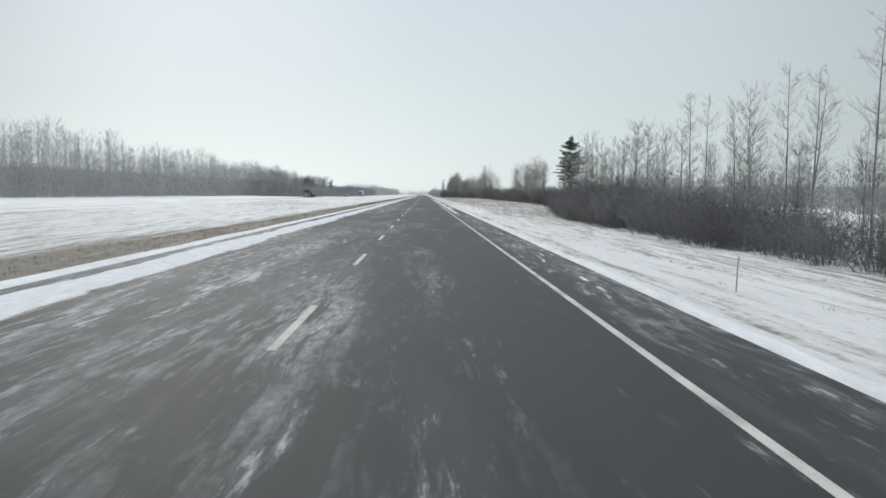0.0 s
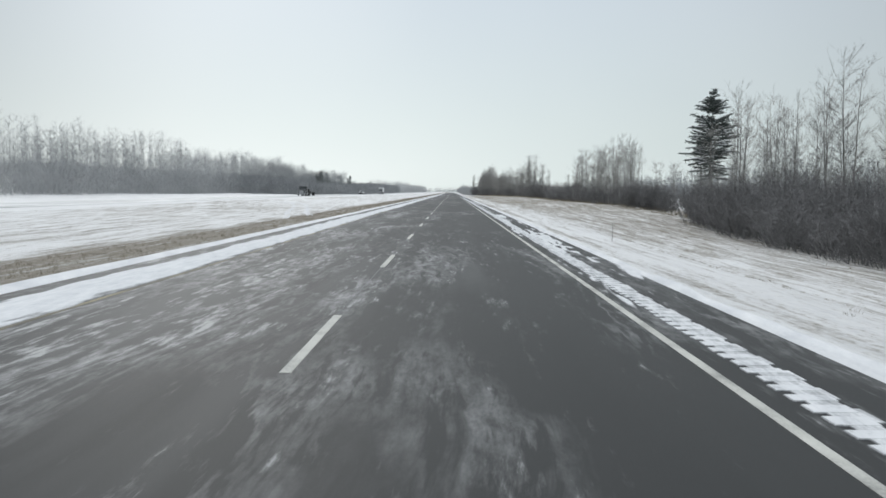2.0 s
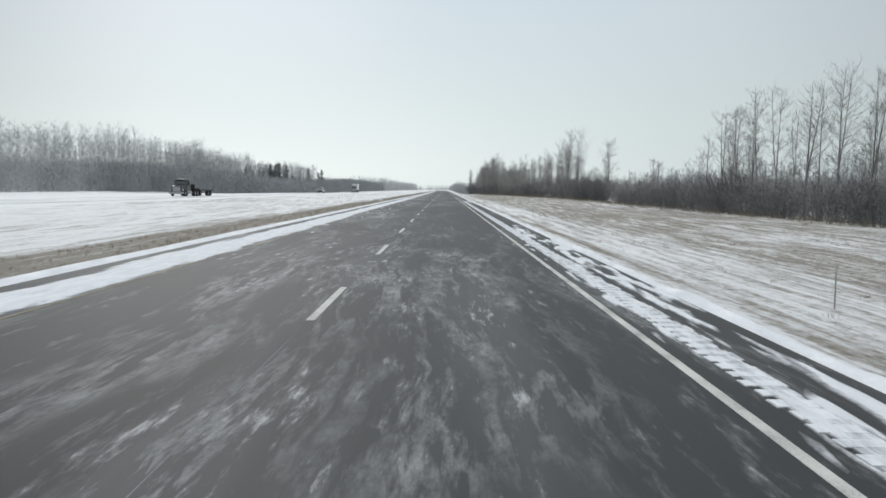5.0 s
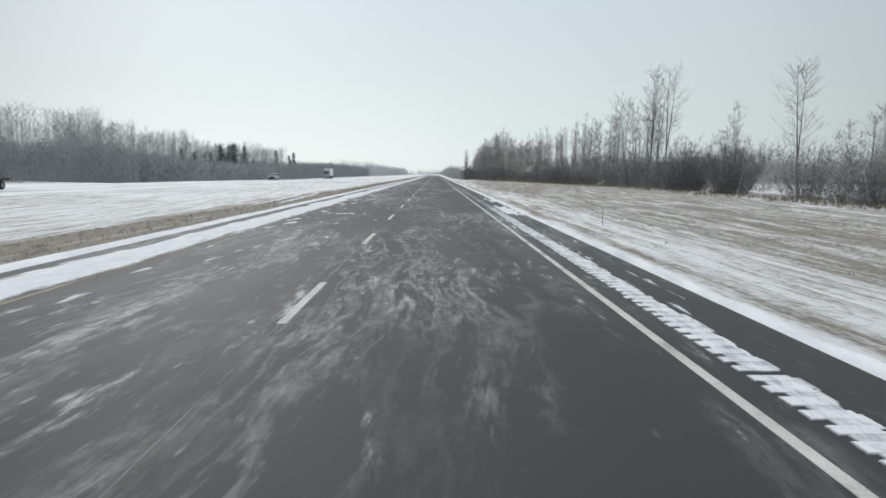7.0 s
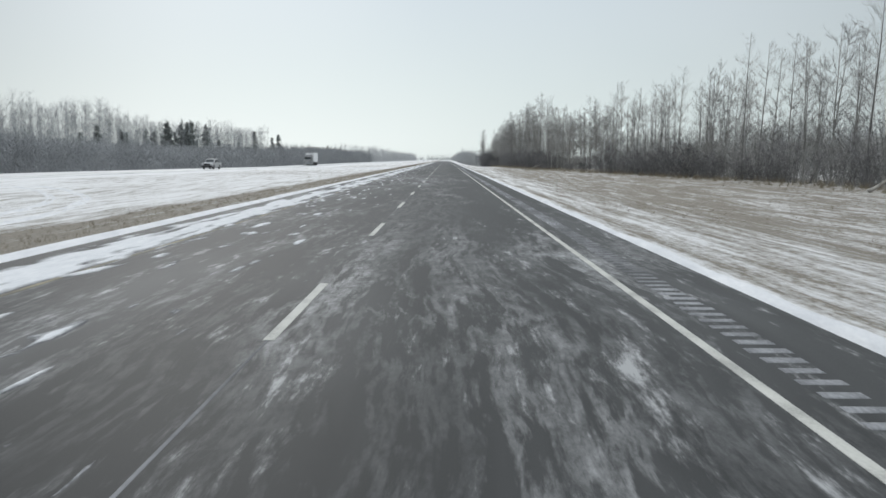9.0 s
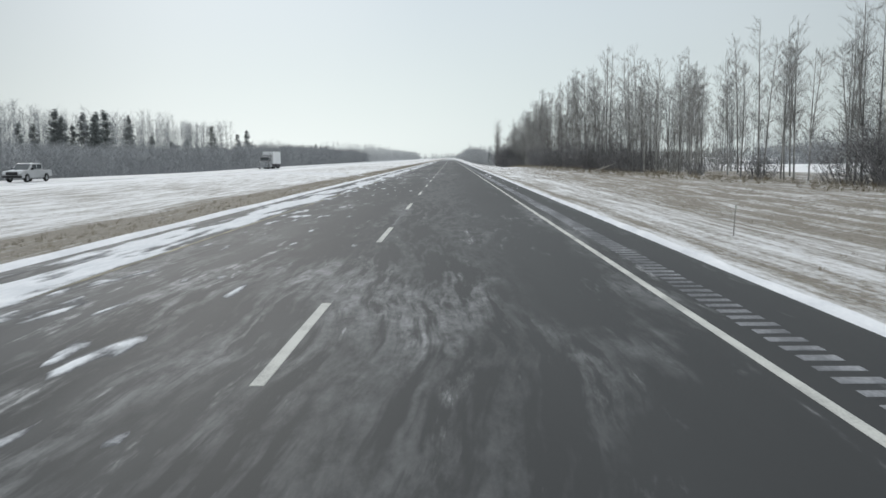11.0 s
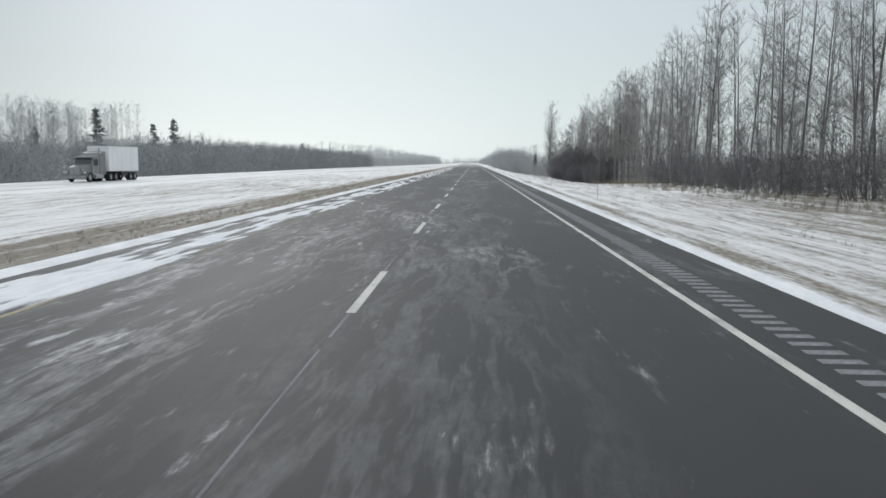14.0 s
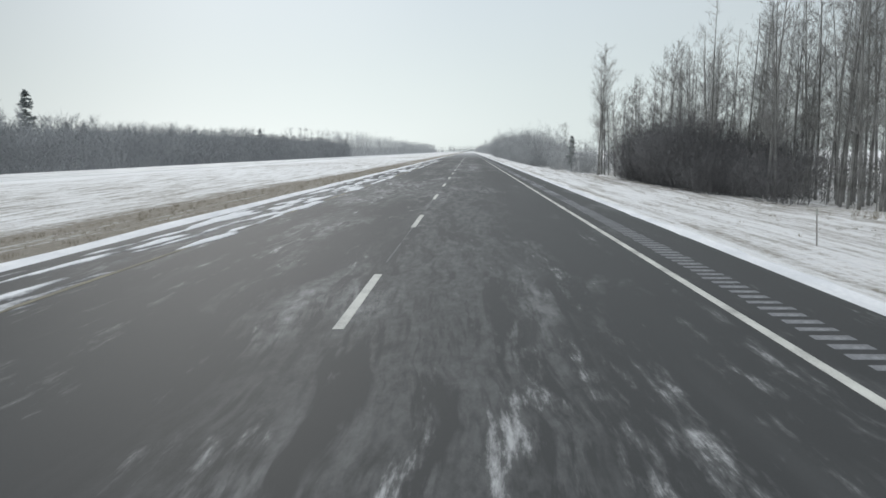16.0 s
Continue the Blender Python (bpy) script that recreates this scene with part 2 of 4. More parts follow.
def drift_material():
    """Blown snow on asphalt: full cover where it lies deep, torn and see-through where it thins out."""
    m = bpy.data.materials.new("thin_blown_snow")
    m.use_nodes = True
    n, l = m.node_tree.nodes, m.node_tree.links
    p = n["Principled BSDF"]
    pos = n.new("ShaderNodeNewGeometry").outputs["Position"]
    xyz = n.new("ShaderNodeSeparateXYZ")
    l.new(pos, xyz.inputs[0])
    depth = n.new("ShaderNodeMapRange")
    depth.inputs[1].default_value, depth.inputs[2].default_value = 0.0, 0.016
    l.new(xyz.outputs["Z"], depth.inputs[0])
    tear = noise_node(n, l, pos, 7.0, (1.0, 0.22, 1.0), -7, 7, 0.72)
    grain = noise_node(n, l, pos, 26.0, (1.0, 0.6, 1.0), 10, 4, 0.65)
    s = math_node(n, l, "MULTIPLY_ADD", tear, 1.5, depth.outputs[0])
    s = math_node(n, l, "MULTIPLY_ADD", grain, 0.4, s)
    cover = n.new("ShaderNodeMapRange")
    cover.inputs[1].default_value, cover.inputs[2].default_value = 1.0, 1.75
    l.new(s, cover.inputs[0])
    bare = ramp_node(n, l, grain, ((0.3, (0.085, 0.087, 0.09)), (0.7, (0.16, 0.163, 0.168))))
    snow = ramp_node(n, l, tear, ((0.3, (0.62, 0.64, 0.66)), (0.7, (0.84, 0.845, 0.855))))
    l.new(mix_node(n, l, cover.outputs[0], bare, snow), p.inputs["Base Color"])
    p.inputs["Roughness"].default_value = 0.85
    p.inputs["Specular IOR Level"].default_value = 0.2
    b = n.new("ShaderNodeBump")
    b.inputs["Strength"].default_value, b.inputs["Distance"].default_value = 0.5, 0.02
    l.new(s, b.inputs["Height"])
    l.new(b.outputs[0], p.inputs["Normal"])
    return m


M_GROUND = ground_material()
M_THIN = drift_material()
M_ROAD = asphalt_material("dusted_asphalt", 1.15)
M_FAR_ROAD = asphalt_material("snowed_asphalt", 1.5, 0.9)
M_SNOW = material("packed_snow", ((0.66, 0.675, 0.70), (0.89, 0.895, 0.90)), 3.0, (1, 0.3, 1), 0.85, bump=0.5, fine=30)
M_DUST = material("dusty_groove_snow", ((0.08, 0.083, 0.088), (0.21, 0.216, 0.225), (0.42, 0.43, 0.445)), 0.9, (1.6, 0.5, 1), 0.85, bump=0.4, fine=25)
M_SEAM = material("seam_dust", ((0.09, 0.092, 0.096), (0.26, 0.265, 0.275)), 1.5, (1, 0.3, 1), 0.85, bump=0.2, fine=25)
M_WHITE = material("worn_white_paint", ((0.27, 0.27, 0.255), (0.54, 0.54, 0.50), (0.66, 0.66, 0.61)), 2.0, (1, 0.6, 1), 0.7, bump=0.15, fine=60)
M_YELLOW = material("worn_yellow_paint", ((0.075, 0.074, 0.070), (0.17, 0.155, 0.11), (0.40, 0.36, 0.24)), 1.2, (1, 0.5, 1), 0.7, bump=0.15, fine=50)
M_BARK = material("aspen_bark", ((0.10, 0.098, 0.093), (0.27, 0.266, 0.255), (0.46, 0.455, 0.44)), 2.5, (1, 1, 0.5), 0.9, bump=0.5, fine=25, vary=0.25)
M_TWIG = material("bare_twigs", ((0.20, 0.197, 0.190), (0.39, 0.383, 0.368)), 3.0, (1, 1, 1), 0.9, bump=0, fine=20, vary=0.3)
M_BUSH = material("willow_twigs", ((0.122, 0.121, 0.123), (0.25, 0.247, 0.249)), 2.0, (1, 1, 1), 0.9, bump=0, fine=15, vary=0.3)
# twigs of the far woods: distance haze is put into their paler colour
M_HAZED = material("rime_grey_twigs", ((0.33, 0.34, 0.346), (0.52, 0.528, 0.533)), 0.2, (1, 1, 1), 0.9, bump=0, fine=3)
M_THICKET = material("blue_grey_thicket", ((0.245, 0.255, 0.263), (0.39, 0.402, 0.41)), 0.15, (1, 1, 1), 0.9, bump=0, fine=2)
M_NEEDLE = material("spruce_needles", ((0.075, 0.094, 0.088), (0.18, 0.20, 0.19)), 2.0, (1, 1, 1), 0.85, bump=0, fine=12, vary=0.2)
# lighter needles for distant spruces, the haze before them mixed into the colour
M_HAZY_NEEDLE = material("frosted_needles", ((0.17, 0.19, 0.187), (0.32, 0.34, 0.335)), 2.0, (1, 1, 1), 0.85, bump=0, fine=12, vary=0.2)
M_GRASS = material("dry_grass", ((0.17, 0.142, 0.10), (0.36, 0.315, 0.235)), 0.6, (1, 1, 1), 0.9, bump=0, fine=9)
M_DEAD = material("bleached_deadwood", ((0.30, 0.285, 0.255), (0.56, 0.54, 0.50)), 3.0, (0.3, 1, 1), 0.85, bump=0.4, fine=30)
M_STAKE = material("weathered_stake", ((0.22, 0.21, 0.19), (0.42, 0.40, 0.37)), 4.0, (1, 1, 0.2), 0.85, bump=0.3, fine=40)


# ---- helpers for building ----
def mesh_of(name, verts, faces, mat, smooth=False):
    me = bpy.data.meshes.new(name)
    me.from_pydata([tuple(v) for v in verts], [], faces)
    me.materials.append(mat)
    if smooth:
        me.polygons.foreach_set("use_smooth", [True] * len(me.polygons))
    me.update()
    return me


def part(name, bm, mat, parent, label=""):
    """One bmesh as one mesh object under a thing or a part."""
    me = bpy.data.meshes.new(name)
    bm.to_mesh(me)
    bm.free()
    me.materials.append(mat)
    ob = new(name, me)
    ob.parent = parent
    if label:
        tagged(ob, label)
    return ob


def smoothstep(a, b, v):
    t = np.clip((v - a) / (b - a), 0, 1)
    return t * t * (3 - 2 * t)


class Rods:
    """Gathers tapered rods and slivers into one mesh."""

    def __init__(self):
        self.v, self.f = [], []

    def rod(self, points, radii, sides):
        start = len(self.v)
        for i, p in enumerate(points):
            d = (points[min(i + 1, len(points) - 1)] - points[max(i - 1, 0)]).normalized()
            a = d.cross(Vector((0.31, 0.95, 0.05))).normalized()
            b = d.cross(a)
            for k in range(sides):
                w = 2 * math.pi * k / sides
                self.v.append(p + (a * math.cos(w) + b * math.sin(w)) * radii[i])
        for i in range(len(points) - 1):
            for k in range(sides):
                q = start + i * sides
                self.f.append((q + k, q + (k + 1) % sides, q + sides + (k + 1) % sides, q + sides + k))

    def sliver(self, p, q, r):
        """A twig: a thin blade that narrows to its tip, turned by its own direction."""
        d = q - p
        a = d.cross(Vector((math.sin(p.x * 91.7 + p.z * 37.1), math.cos(p.y * 71.3), math.sin(q.z * 53.9)))).normalized() * r
        s = len(self.v)
        self.v += [p + a, p - a, q]
        self.f.append((s, s + 1, s + 2))

    def mesh(self, name, mat, smooth=False):
        return mesh_of(name, self.v, self.f, mat, smooth)


def bent(p, d, length, steps, rnd, wander, lift):
    pts, d = [p.copy()], d.normalized()
    for _ in range(steps):
        d = (d + Vector((rnd.uniform(-1, 1), rnd.uniform(-1, 1), rnd.uniform(-1, 1))) * wander + Vector((0, 0, lift))).normalized()
        pts.append(pts[-1] + d * length / steps)
    return pts


def aspen(seed, height, spread=1.0, first=0.3, limbs=60, twigs=8, forked=False, radius=0.0):
    """A bare aspen: a straight pale trunk with rising limbs and fine twigs."""
    rnd = random.Random(seed)
    r0 = radius or height * 0.0062 + 0.012
    trunk, crown = Rods(), Rods()
    stems = [bent(Vector((0, 0, -0.4)), Vector((rnd.uniform(-.04, .04), rnd.uniform(-.04, .04), 1)), height + 0.4, 9, rnd, 0.025, 0.05)]
    if forked:
        at = stems[0][3]
        stems.append(bent(at, Vector((rnd.choice((-1, 1)) * 0.14, rnd.uniform(-.12, .12), 1)), (height - at.z) * 0.95, 6, rnd, 0.03, 0.1))
    for s in stems:
        n = len(s)
        base = r0 if s is stems[0] else r0 * 0.7
        trunk.rod(s, [max(base * (1 - 0.9 * i / (n - 1)), 0.012) for i in range(n)], 6)
    for _ in range(limbs):
        s = rnd.choice(stems)
        u = first + (0.96 - first) * rnd.random() ** 1.05 if s is stems[0] else rnd.random()
        f = u * (len(s) - 1)
        i = min(int(f), len(s) - 2)
        p = s[i].lerp(s[i + 1], f - i)
        w = rnd.uniform(0, 2 * math.pi)
        up = rnd.uniform(-0.05, 0.8) + 0.35 * u
        low = first * 0.8 if s is stems[0] else 0.0
        oval = math.sin(math.pi * (0.06 + 0.86 * (u - low) / (1 - low)))
        length = height * (0.040 + 0.098 * oval) * spread * rnd.uniform(0.55, 1.2)
        pts = bent(p, Vector((math.cos(w), math.sin(w), up)), length, 2, rnd, 0.20, 0.20)
        r = max(r0 * (1 - 0.8 * u) * (0.30 if forked else 0.24), 0.008)
        crown.rod(pts, [r, r * 0.6, r * 0.2], 3)
        for _ in range(twigs):
            g = rnd.random() * 1.98
            k = int(g)
            q = pts[k].lerp(pts[k + 1], g - k)
            d = (pts[k + 1] - pts[k]).normalized() + Vector((rnd.uniform(-1, 1), rnd.uniform(-1, 1), rnd.uniform(-.5, 1.1))) * 0.8
            d = d.normalized() * rnd.uniform(0.4, 1.0) * (0.45 + 0.40 * length) * (1.2 - 0.65 * u)
            crown.sliver(q, q + d, 0.0062)
            for _ in range(2):
                e = q + d * rnd.uniform(0.2, 0.8)
                d2 = (d.normalized() + Vector((rnd.uniform(-1, 1), rnd.uniform(-1, 1), rnd.uniform(-.4, 1))) * 0.8).normalized()
                crown.sliver(e, e + d2 * rnd.uniform(0.35, 0.85) * (1.1 - 0.6 * u), 0.005)
    return trunk.mesh("trunk", M_BARK, True), crown.mesh("crown", M_TWIG)


def bush(seed, height, width, stems=44, twigs=10, mat=M_BUSH):
    """A leafless willow bush: a dome of slim stems that fan out into a haze of fine twigs."""
    rnd = random.Random(seed)
    wood, haze = Rods(), Rods()
    for _ in range(stems):
        w, t = rnd.uniform(0, 2 * math.pi), rnd.random() ** 0.6
        p = Vector((math.cos(w) * t * width * 0.26, math.sin(w) * t * width * 0.26, -0.2))
        d = Vector((math.cos(w) * t * width * 0.62 / height, math.sin(w) * t * width * 0.62 / height, 1))
        L = height * rnd.uniform(0.65, 1.05) * (1.05 - 0.33 * t * t)
        pts = bent(p, d, L, 3, rnd, 0.13, 0.02)
        wood.rod([pts[0], pts[3]], [0.016, 0.004], 3)
        for _ in range(twigs):
            g = 0.15 + rnd.random() ** 0.8 * 2.8
            k = int(g)
            q = pts[k].lerp(pts[k + 1], g - k)
            d = (pts[k + 1] - pts[k]).normalized() * 0.5 + Vector((rnd.uniform(-1, 1), rnd.uniform(-1, 1), rnd.uniform(-.4, .9)))
            d = d.normalized() * rnd.uniform(0.4, 1.0)
            haze.sliver(q, q + d, 0.0115)
            for _ in range(2):
                e = q + d * rnd.uniform(0.15, 0.9)
                f = d.normalized() * 0.5 + Vector((rnd.uniform(-1, 1), rnd.uniform(-1, 1), rnd.uniform(-.5, .9)))
                haze.sliver(e, e + f.normalized() * rnd.uniform(0.3, 0.8), 0.0105)
    return wood.mesh("branchwork", mat), haze.mesh("crown", mat)


def spruce(seed, height, width, bare=0.12, whorls=26, per=9, full=1.25, lush=1.0, snowy=False, needle=0.045, mat=M_NEEDLE):
    """A spruce: whorls of drooping boughs carrying sprays of needles, and snow where it has caught."""
    rnd = random.Random(seed)
    trunk, crown, snow = Rods(), Rods(), Rods()
    s = bent(Vector((0, 0, -0.3)), Vector((0, 0, 1)), height + 0.3, 8, rnd, 0.01, 0.1)
    trunk.rod(s, [max(height * 0.013 * (1 - 0.93 * i / 8), 0.015) for i in range(9)], 6)
    for i in range(whorls):
        u = bare + (1 - bare) * (i + rnd.uniform(-.6, .6)) / whorls
        u = min(max(u, bare), 0.985)
        z = u * height
        t = (u - bare) / (1 - bare)
        reach = width * 0.5 * (1 - t ** full) ** 0.8 * (0.62 + 0.38 * min(1, t * 3.2)) + 0.14
        for _ in range(per):
            if rnd.random() < 0.12:
                continue
            w = rnd.uniform(0, 2 * math.pi)
            L = reach * rnd.uniform(0.5, 1.2)
            d = Vector((math.cos(w), math.sin(w), 0.3 * u - 0.12 + rnd.uniform(-.15, .15)))
            pts = bent(Vector((0, 0, z + rnd.uniform(-.25, .25))), d, L, 4, rnd, 0.06, -0.05 + 0.12 * u)
            crown.rod(pts, [0.028, 0.022, 0.016, 0.010, 0.004], 3)
            for _ in range(int(lush * (22 + 34 * L))):
                g = 0.5 + rnd.random() * 3.45
                k = int(g)
                q = pts[k].lerp(pts[k + 1], g - k)
                e = d.normalized() * 0.6 + Vector((rnd.uniform(-1, 1), rnd.uniform(-1, 1), rnd.uniform(-.75, .25)))
                crown.sliver(q, q + e.normalized() * rnd.uniform(0.2, 0.5) * (1 + 6 * (needle - 0.045)), needle)
            if snowy and rnd.random() < 0.7:
                top = [p + Vector((0, 0, 0.07)) for p in pts[1:]]
                snow.rod(top, [0.03, 0.075, 0.085, 0.02], 4)
    made = trunk.mesh("trunk", M_BARK), crown.mesh("crown", mat)
    return (*made, snow.mesh("bough_snow", M_SNOW, True)) if snowy else made


def plant(name, meshes, label, category, group=""):
    """A thing at the origin with its parts, to be placed and copied."""
    ob = tagged(new(name), label, category, group)
    for me in meshes:
        new(me.name.split(".")[0], me).parent = ob
    return ob


def set_out(kinds, places, rnd):
    """First uses of each kind take the thing itself, later ones take copies."""
    used = set()
    for x, y, k, s in places:
        m = pose(x, y, ground_height(x, y) - 0.05, 0, 0, rnd.uniform(0, 360))
        ob = kinds[k]
        if k in used:
            ob = copy_thing(ob, m)
        else:
            used.add(k)
            ob.matrix_basis = m
        ob.scale = (s, s, s)


# ---- the lie of the land ----
def along(y, stops):
    return np.interp(y, [s[0] for s in stops], [s[1] for s in stops])


def far_dip(y):
    """The opposite carriageway runs lower further along."""
    return along(y, ((0, 0.0), (380, 0.0), (450, -0.25), (500, -0.5), (560, -0.35), (700, -0.25), (5000, -0.25)))


def ground_height(x, y):
    """Embankment, ditches, median and the far carriageway's bench."""
    x, y = np.asarray(x, float), np.asarray(y, float)
    ditch = along(y, ((0, -1.45), (110, -1.3), (190, -0.75), (500, -0.6), (530, -0.7), (560, -1.2), (620, -1.1), (700, -0.7), (900, -0.6)))
    bank = along(y, ((0, -2.0), (120, -1.7), (190, -0.35), (300, 0.0), (420, 0.0), (450, -0.2), (500, -0.15), (530, -0.4), (556, -1.45), (610, -1.5), (650, -1.1), (800, -0.9)))
    right = np.interp(x, (1.3, 1.6, 2.6, 9.0), (-0.03, -0.05, -0.14, 0.0))
    right = np.where(x < 2.6, right, -0.14 + (ditch + 0.14) * smoothstep(2.6, 10.0, x) + (bank - ditch) * smoothstep(9.0, 18.0, x))
    left = np.interp(-x, (8.6, 8.9, 14.0, 24.0, 34.0, 39.5, 52.0, 60.0, 75.0), (-0.03, -0.06, -0.55, -0.74, -0.66, -0.52, -0.52, -0.66, -0.40))
    left = left - 1.8 * smoothstep(52.8, 60.0, -x) * smoothstep(350, 430, y)
    left = left + far_dip(y) * smoothstep(24.0, 38.0, -x)
    under = np.full_like(x, -0.12)
    z = np.where(x > 1.3, right, np.where(x < -8.6, left, under))
    lump = 0.05 * np.sin(x * 0.9 + y * 0.23) * np.sin(y * 0.31 - x * 0.4) + 0.04 * np.sin(x * 2.1 - y * 0.6) * np.sin(y * 0.83 + x)
    wide = 0.10 * np.sin(y * 0.045 + x * 0.11) * np.sin(x * 0.21)
    off = np.clip(np.where(x > 0, x - 3.0, -10.5 - x) / 5.0, 0, 1) * np.where((x < -38) & (x > -53), 0.0, 1.0)
    return z + (lump + wide) * off


def build_ground():
    xs = np.concatenate([[-3500, -1500, -600, -300, -180, -130], np.arange(-110, -53, 3.0), np.arange(-52.5, -38, 1.6), np.arange(-37, -15, 1.1),
                         np.arange(-14.5, -8.9, 0.35), [-8.75, -8.6, -8.3, 1.0, 1.3, 1.45, 1.6], np.arange(1.9, 12, 0.4), np.arange(12.5, 32, 1.0), [34, 38, 44, 52, 62, 75, 90, 110, 150, 250, 600, 1500, 3500]])
    ys = np.concatenate([[-400, -150, -80], np.arange(-40, 640, 2.0), np.arange(644, 1200, 12), [1300, 1500, 1900, 2500, 3300, 4600]])
    X, Y = np.meshgrid(xs, ys)
    Z = ground_height(X, Y)
    nx, ny = len(xs), len(ys)
    verts = np.stack([X, Y, Z], -1).reshape(-1, 3)
    idx = np.arange(nx * ny).reshape(ny, nx)
    faces = np.stack([idx[:-1, :-1], idx[:-1, 1:], idx[1:, 1:], idx[1:, :-1]], -1).reshape(-1, 4)
    me = bpy.data.meshes.new("ground")
    me.from_pydata(verts.tolist(), [], faces.tolist())
    me.materials.append(M_GROUND)
    me.polygons.foreach_set("use_smooth", [True] * len(me.polygons))
    # how thin the snow lies over the grass
    g = np.full(X.shape, -0.10)
    ax = np.abs(X)
    strip = smoothstep(9.1, 9.6, ax) * (1 - smoothstep(12.5, 15.5, ax))
    g = np.where(X < 0, g + 0.52 * strip, g)
    g = np.where((X < -13) & (X > -38), g + 0.19 + 0.03 * np.sin(Y * 0.05), g)
    brown = along(Y, ((0, 0.02), (80, 0.06), (125, 0.15), (180, 0.17), (300, 0.20), (340, 0.24), (440, 0.24), (475, 0.17), (510, 0.06), (560, 0.05), (900, 0.08)))
    out = along(Y, ((0, 9.0), (200, 6.5), (330, 4.0), (500, 8.0), (900, 7.0)))
    fall = smoothstep(out - 1.5, out + 4.0, X)
    speck = along(Y, ((0, 0.115), (110, 0.13), (150, 0.24), (480, 0.25), (530, 0.16), (900, 0.14)))
    # a thin bare line runs along the foot of the ploughed ridge
    bare = 0.20 * np.exp(-((X - 2.4) / 0.22) ** 2)
    g = np.where(X > 1.3, g + speck + (brown + 0.205 - speck) * fall + bare - 0.06 * (1 - smoothstep(1.5, 2.2, X)), g)
    g = np.where((X < -39) & (X > -52), -0.5, g)
    g = g + (-0.06 - g) * smoothstep(29, 35, X)
    att = me.attributes.new("grass", "FLOAT", "POINT")
    att.data.foreach_set("value", g.reshape(-1).astype(np.float32))
    me.update()
    return tagged(new("ground", me), "snow-covered roadside ground with dry brown grass showing through", "ground", kind="structure")


build_ground()


def slab(name, x0, x1, y0, y1, top, depth, mat, step=20.0, dip=None):
    """A long paving slab with sloped edges."""
    ys = np.arange(y0, y1 + 1e-6, step)
    v, f = [], []
    prof = ((x0 - 0.08, -depth), (x0, 0.0), (x0 + 0.03, 0.0), (x1 - 0.03, 0.0), (x1, 0.0), (x1 + 0.08, -depth))
    for y in ys:
        v += [(x, y, top + z + (float(dip(y)) if dip else 0.0)) for x, z in prof]
    n = len(prof)
    for i in range(len(ys) - 1):
        for k in range(n - 1):
            a = i * n + k
            f.append((a, a + 1, a + 1 + n, a + n))
    return mesh_of(name, v, f, mat)


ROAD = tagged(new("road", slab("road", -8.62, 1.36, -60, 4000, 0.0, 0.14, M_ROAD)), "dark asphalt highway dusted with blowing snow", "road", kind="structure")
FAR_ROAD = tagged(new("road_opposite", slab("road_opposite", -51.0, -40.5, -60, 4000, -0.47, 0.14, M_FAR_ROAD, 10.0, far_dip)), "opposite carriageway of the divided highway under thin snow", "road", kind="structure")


# ---- markings ----
def bevel_box(x0, x1, y0, y1, z0, z1, e):
    v = [(x0, y0, z0), (x1, y0, z0), (x1, y1, z0), (x0, y1, z0), (x0 + e, y0 + e, z1), (x1 - e, y0 + e, z1), (x1 - e, y1 - e, z1), (x0 + e, y1 - e, z1)]
    f = [(4, 5, 6, 7), (0, 1, 5, 4), (1, 2, 6, 5), (2, 3, 7, 6), (3, 0, 4, 7)]
    return v, f


def line_mesh(name, x, width, y0, y1, mat):
    v, f = bevel_box(x - width / 2, x + width / 2, y0, y1, 0.001, 0.005, 0.004)
    return mesh_of(name, v, f, mat)


tagged(new("edge_line_white", line_mesh("edge_line_white", 0, 0.10, -50, 3500, M_WHITE)), "solid white painted edge line on asphalt", "road marking", kind="structure")
tagged(new("edge_line_yellow", line_mesh("edge_line_yellow", -7.12, 0.08, -50, 3500, M_YELLOW)), "solid yellow painted edge line, partly under snow", "road marking", kind="structure")
LANE_LINE = tagged(new("lane_line"), "broken white lane line of painted dashes", "road marking", kind="structure")
dash_mesh = line_mesh("lane_dash", 0, 0.105, 0, 3.0, M_WHITE)
for i in range(-4, 160):
    d = new("lane_dash", dash_mesh)
    d.parent, d.location = LANE_LINE, (-3.7, 9.0 * i, 0)

# the seam between the lanes, where blown dust catches
JOINT = tagged(new("paving_joint"), "thin dusty seam between the paved lanes", "road seam", kind="structure")
jr = random.Random(9)
jv, jf = [], []
jy = -20.0
while jy < 700:
    L = jr.uniform(2.0, 9.0)
    w = jr.uniform(0.006, 0.016)
    c, d = bevel_box(-3.71 - w, -3.71 + w, jy, jy + L, 0.0003, 0.002, 0.003)
    jf += [tuple(k + len(jv) for k in q) for q in d]
    jv += c
    jy += L + jr.choice((0.5, 4.0, 12.0, 25.0)) * jr.random()
seam = new("seam_dust", mesh_of("seam_dust", jv, jf, M_SEAM))
seam.parent = JOINT

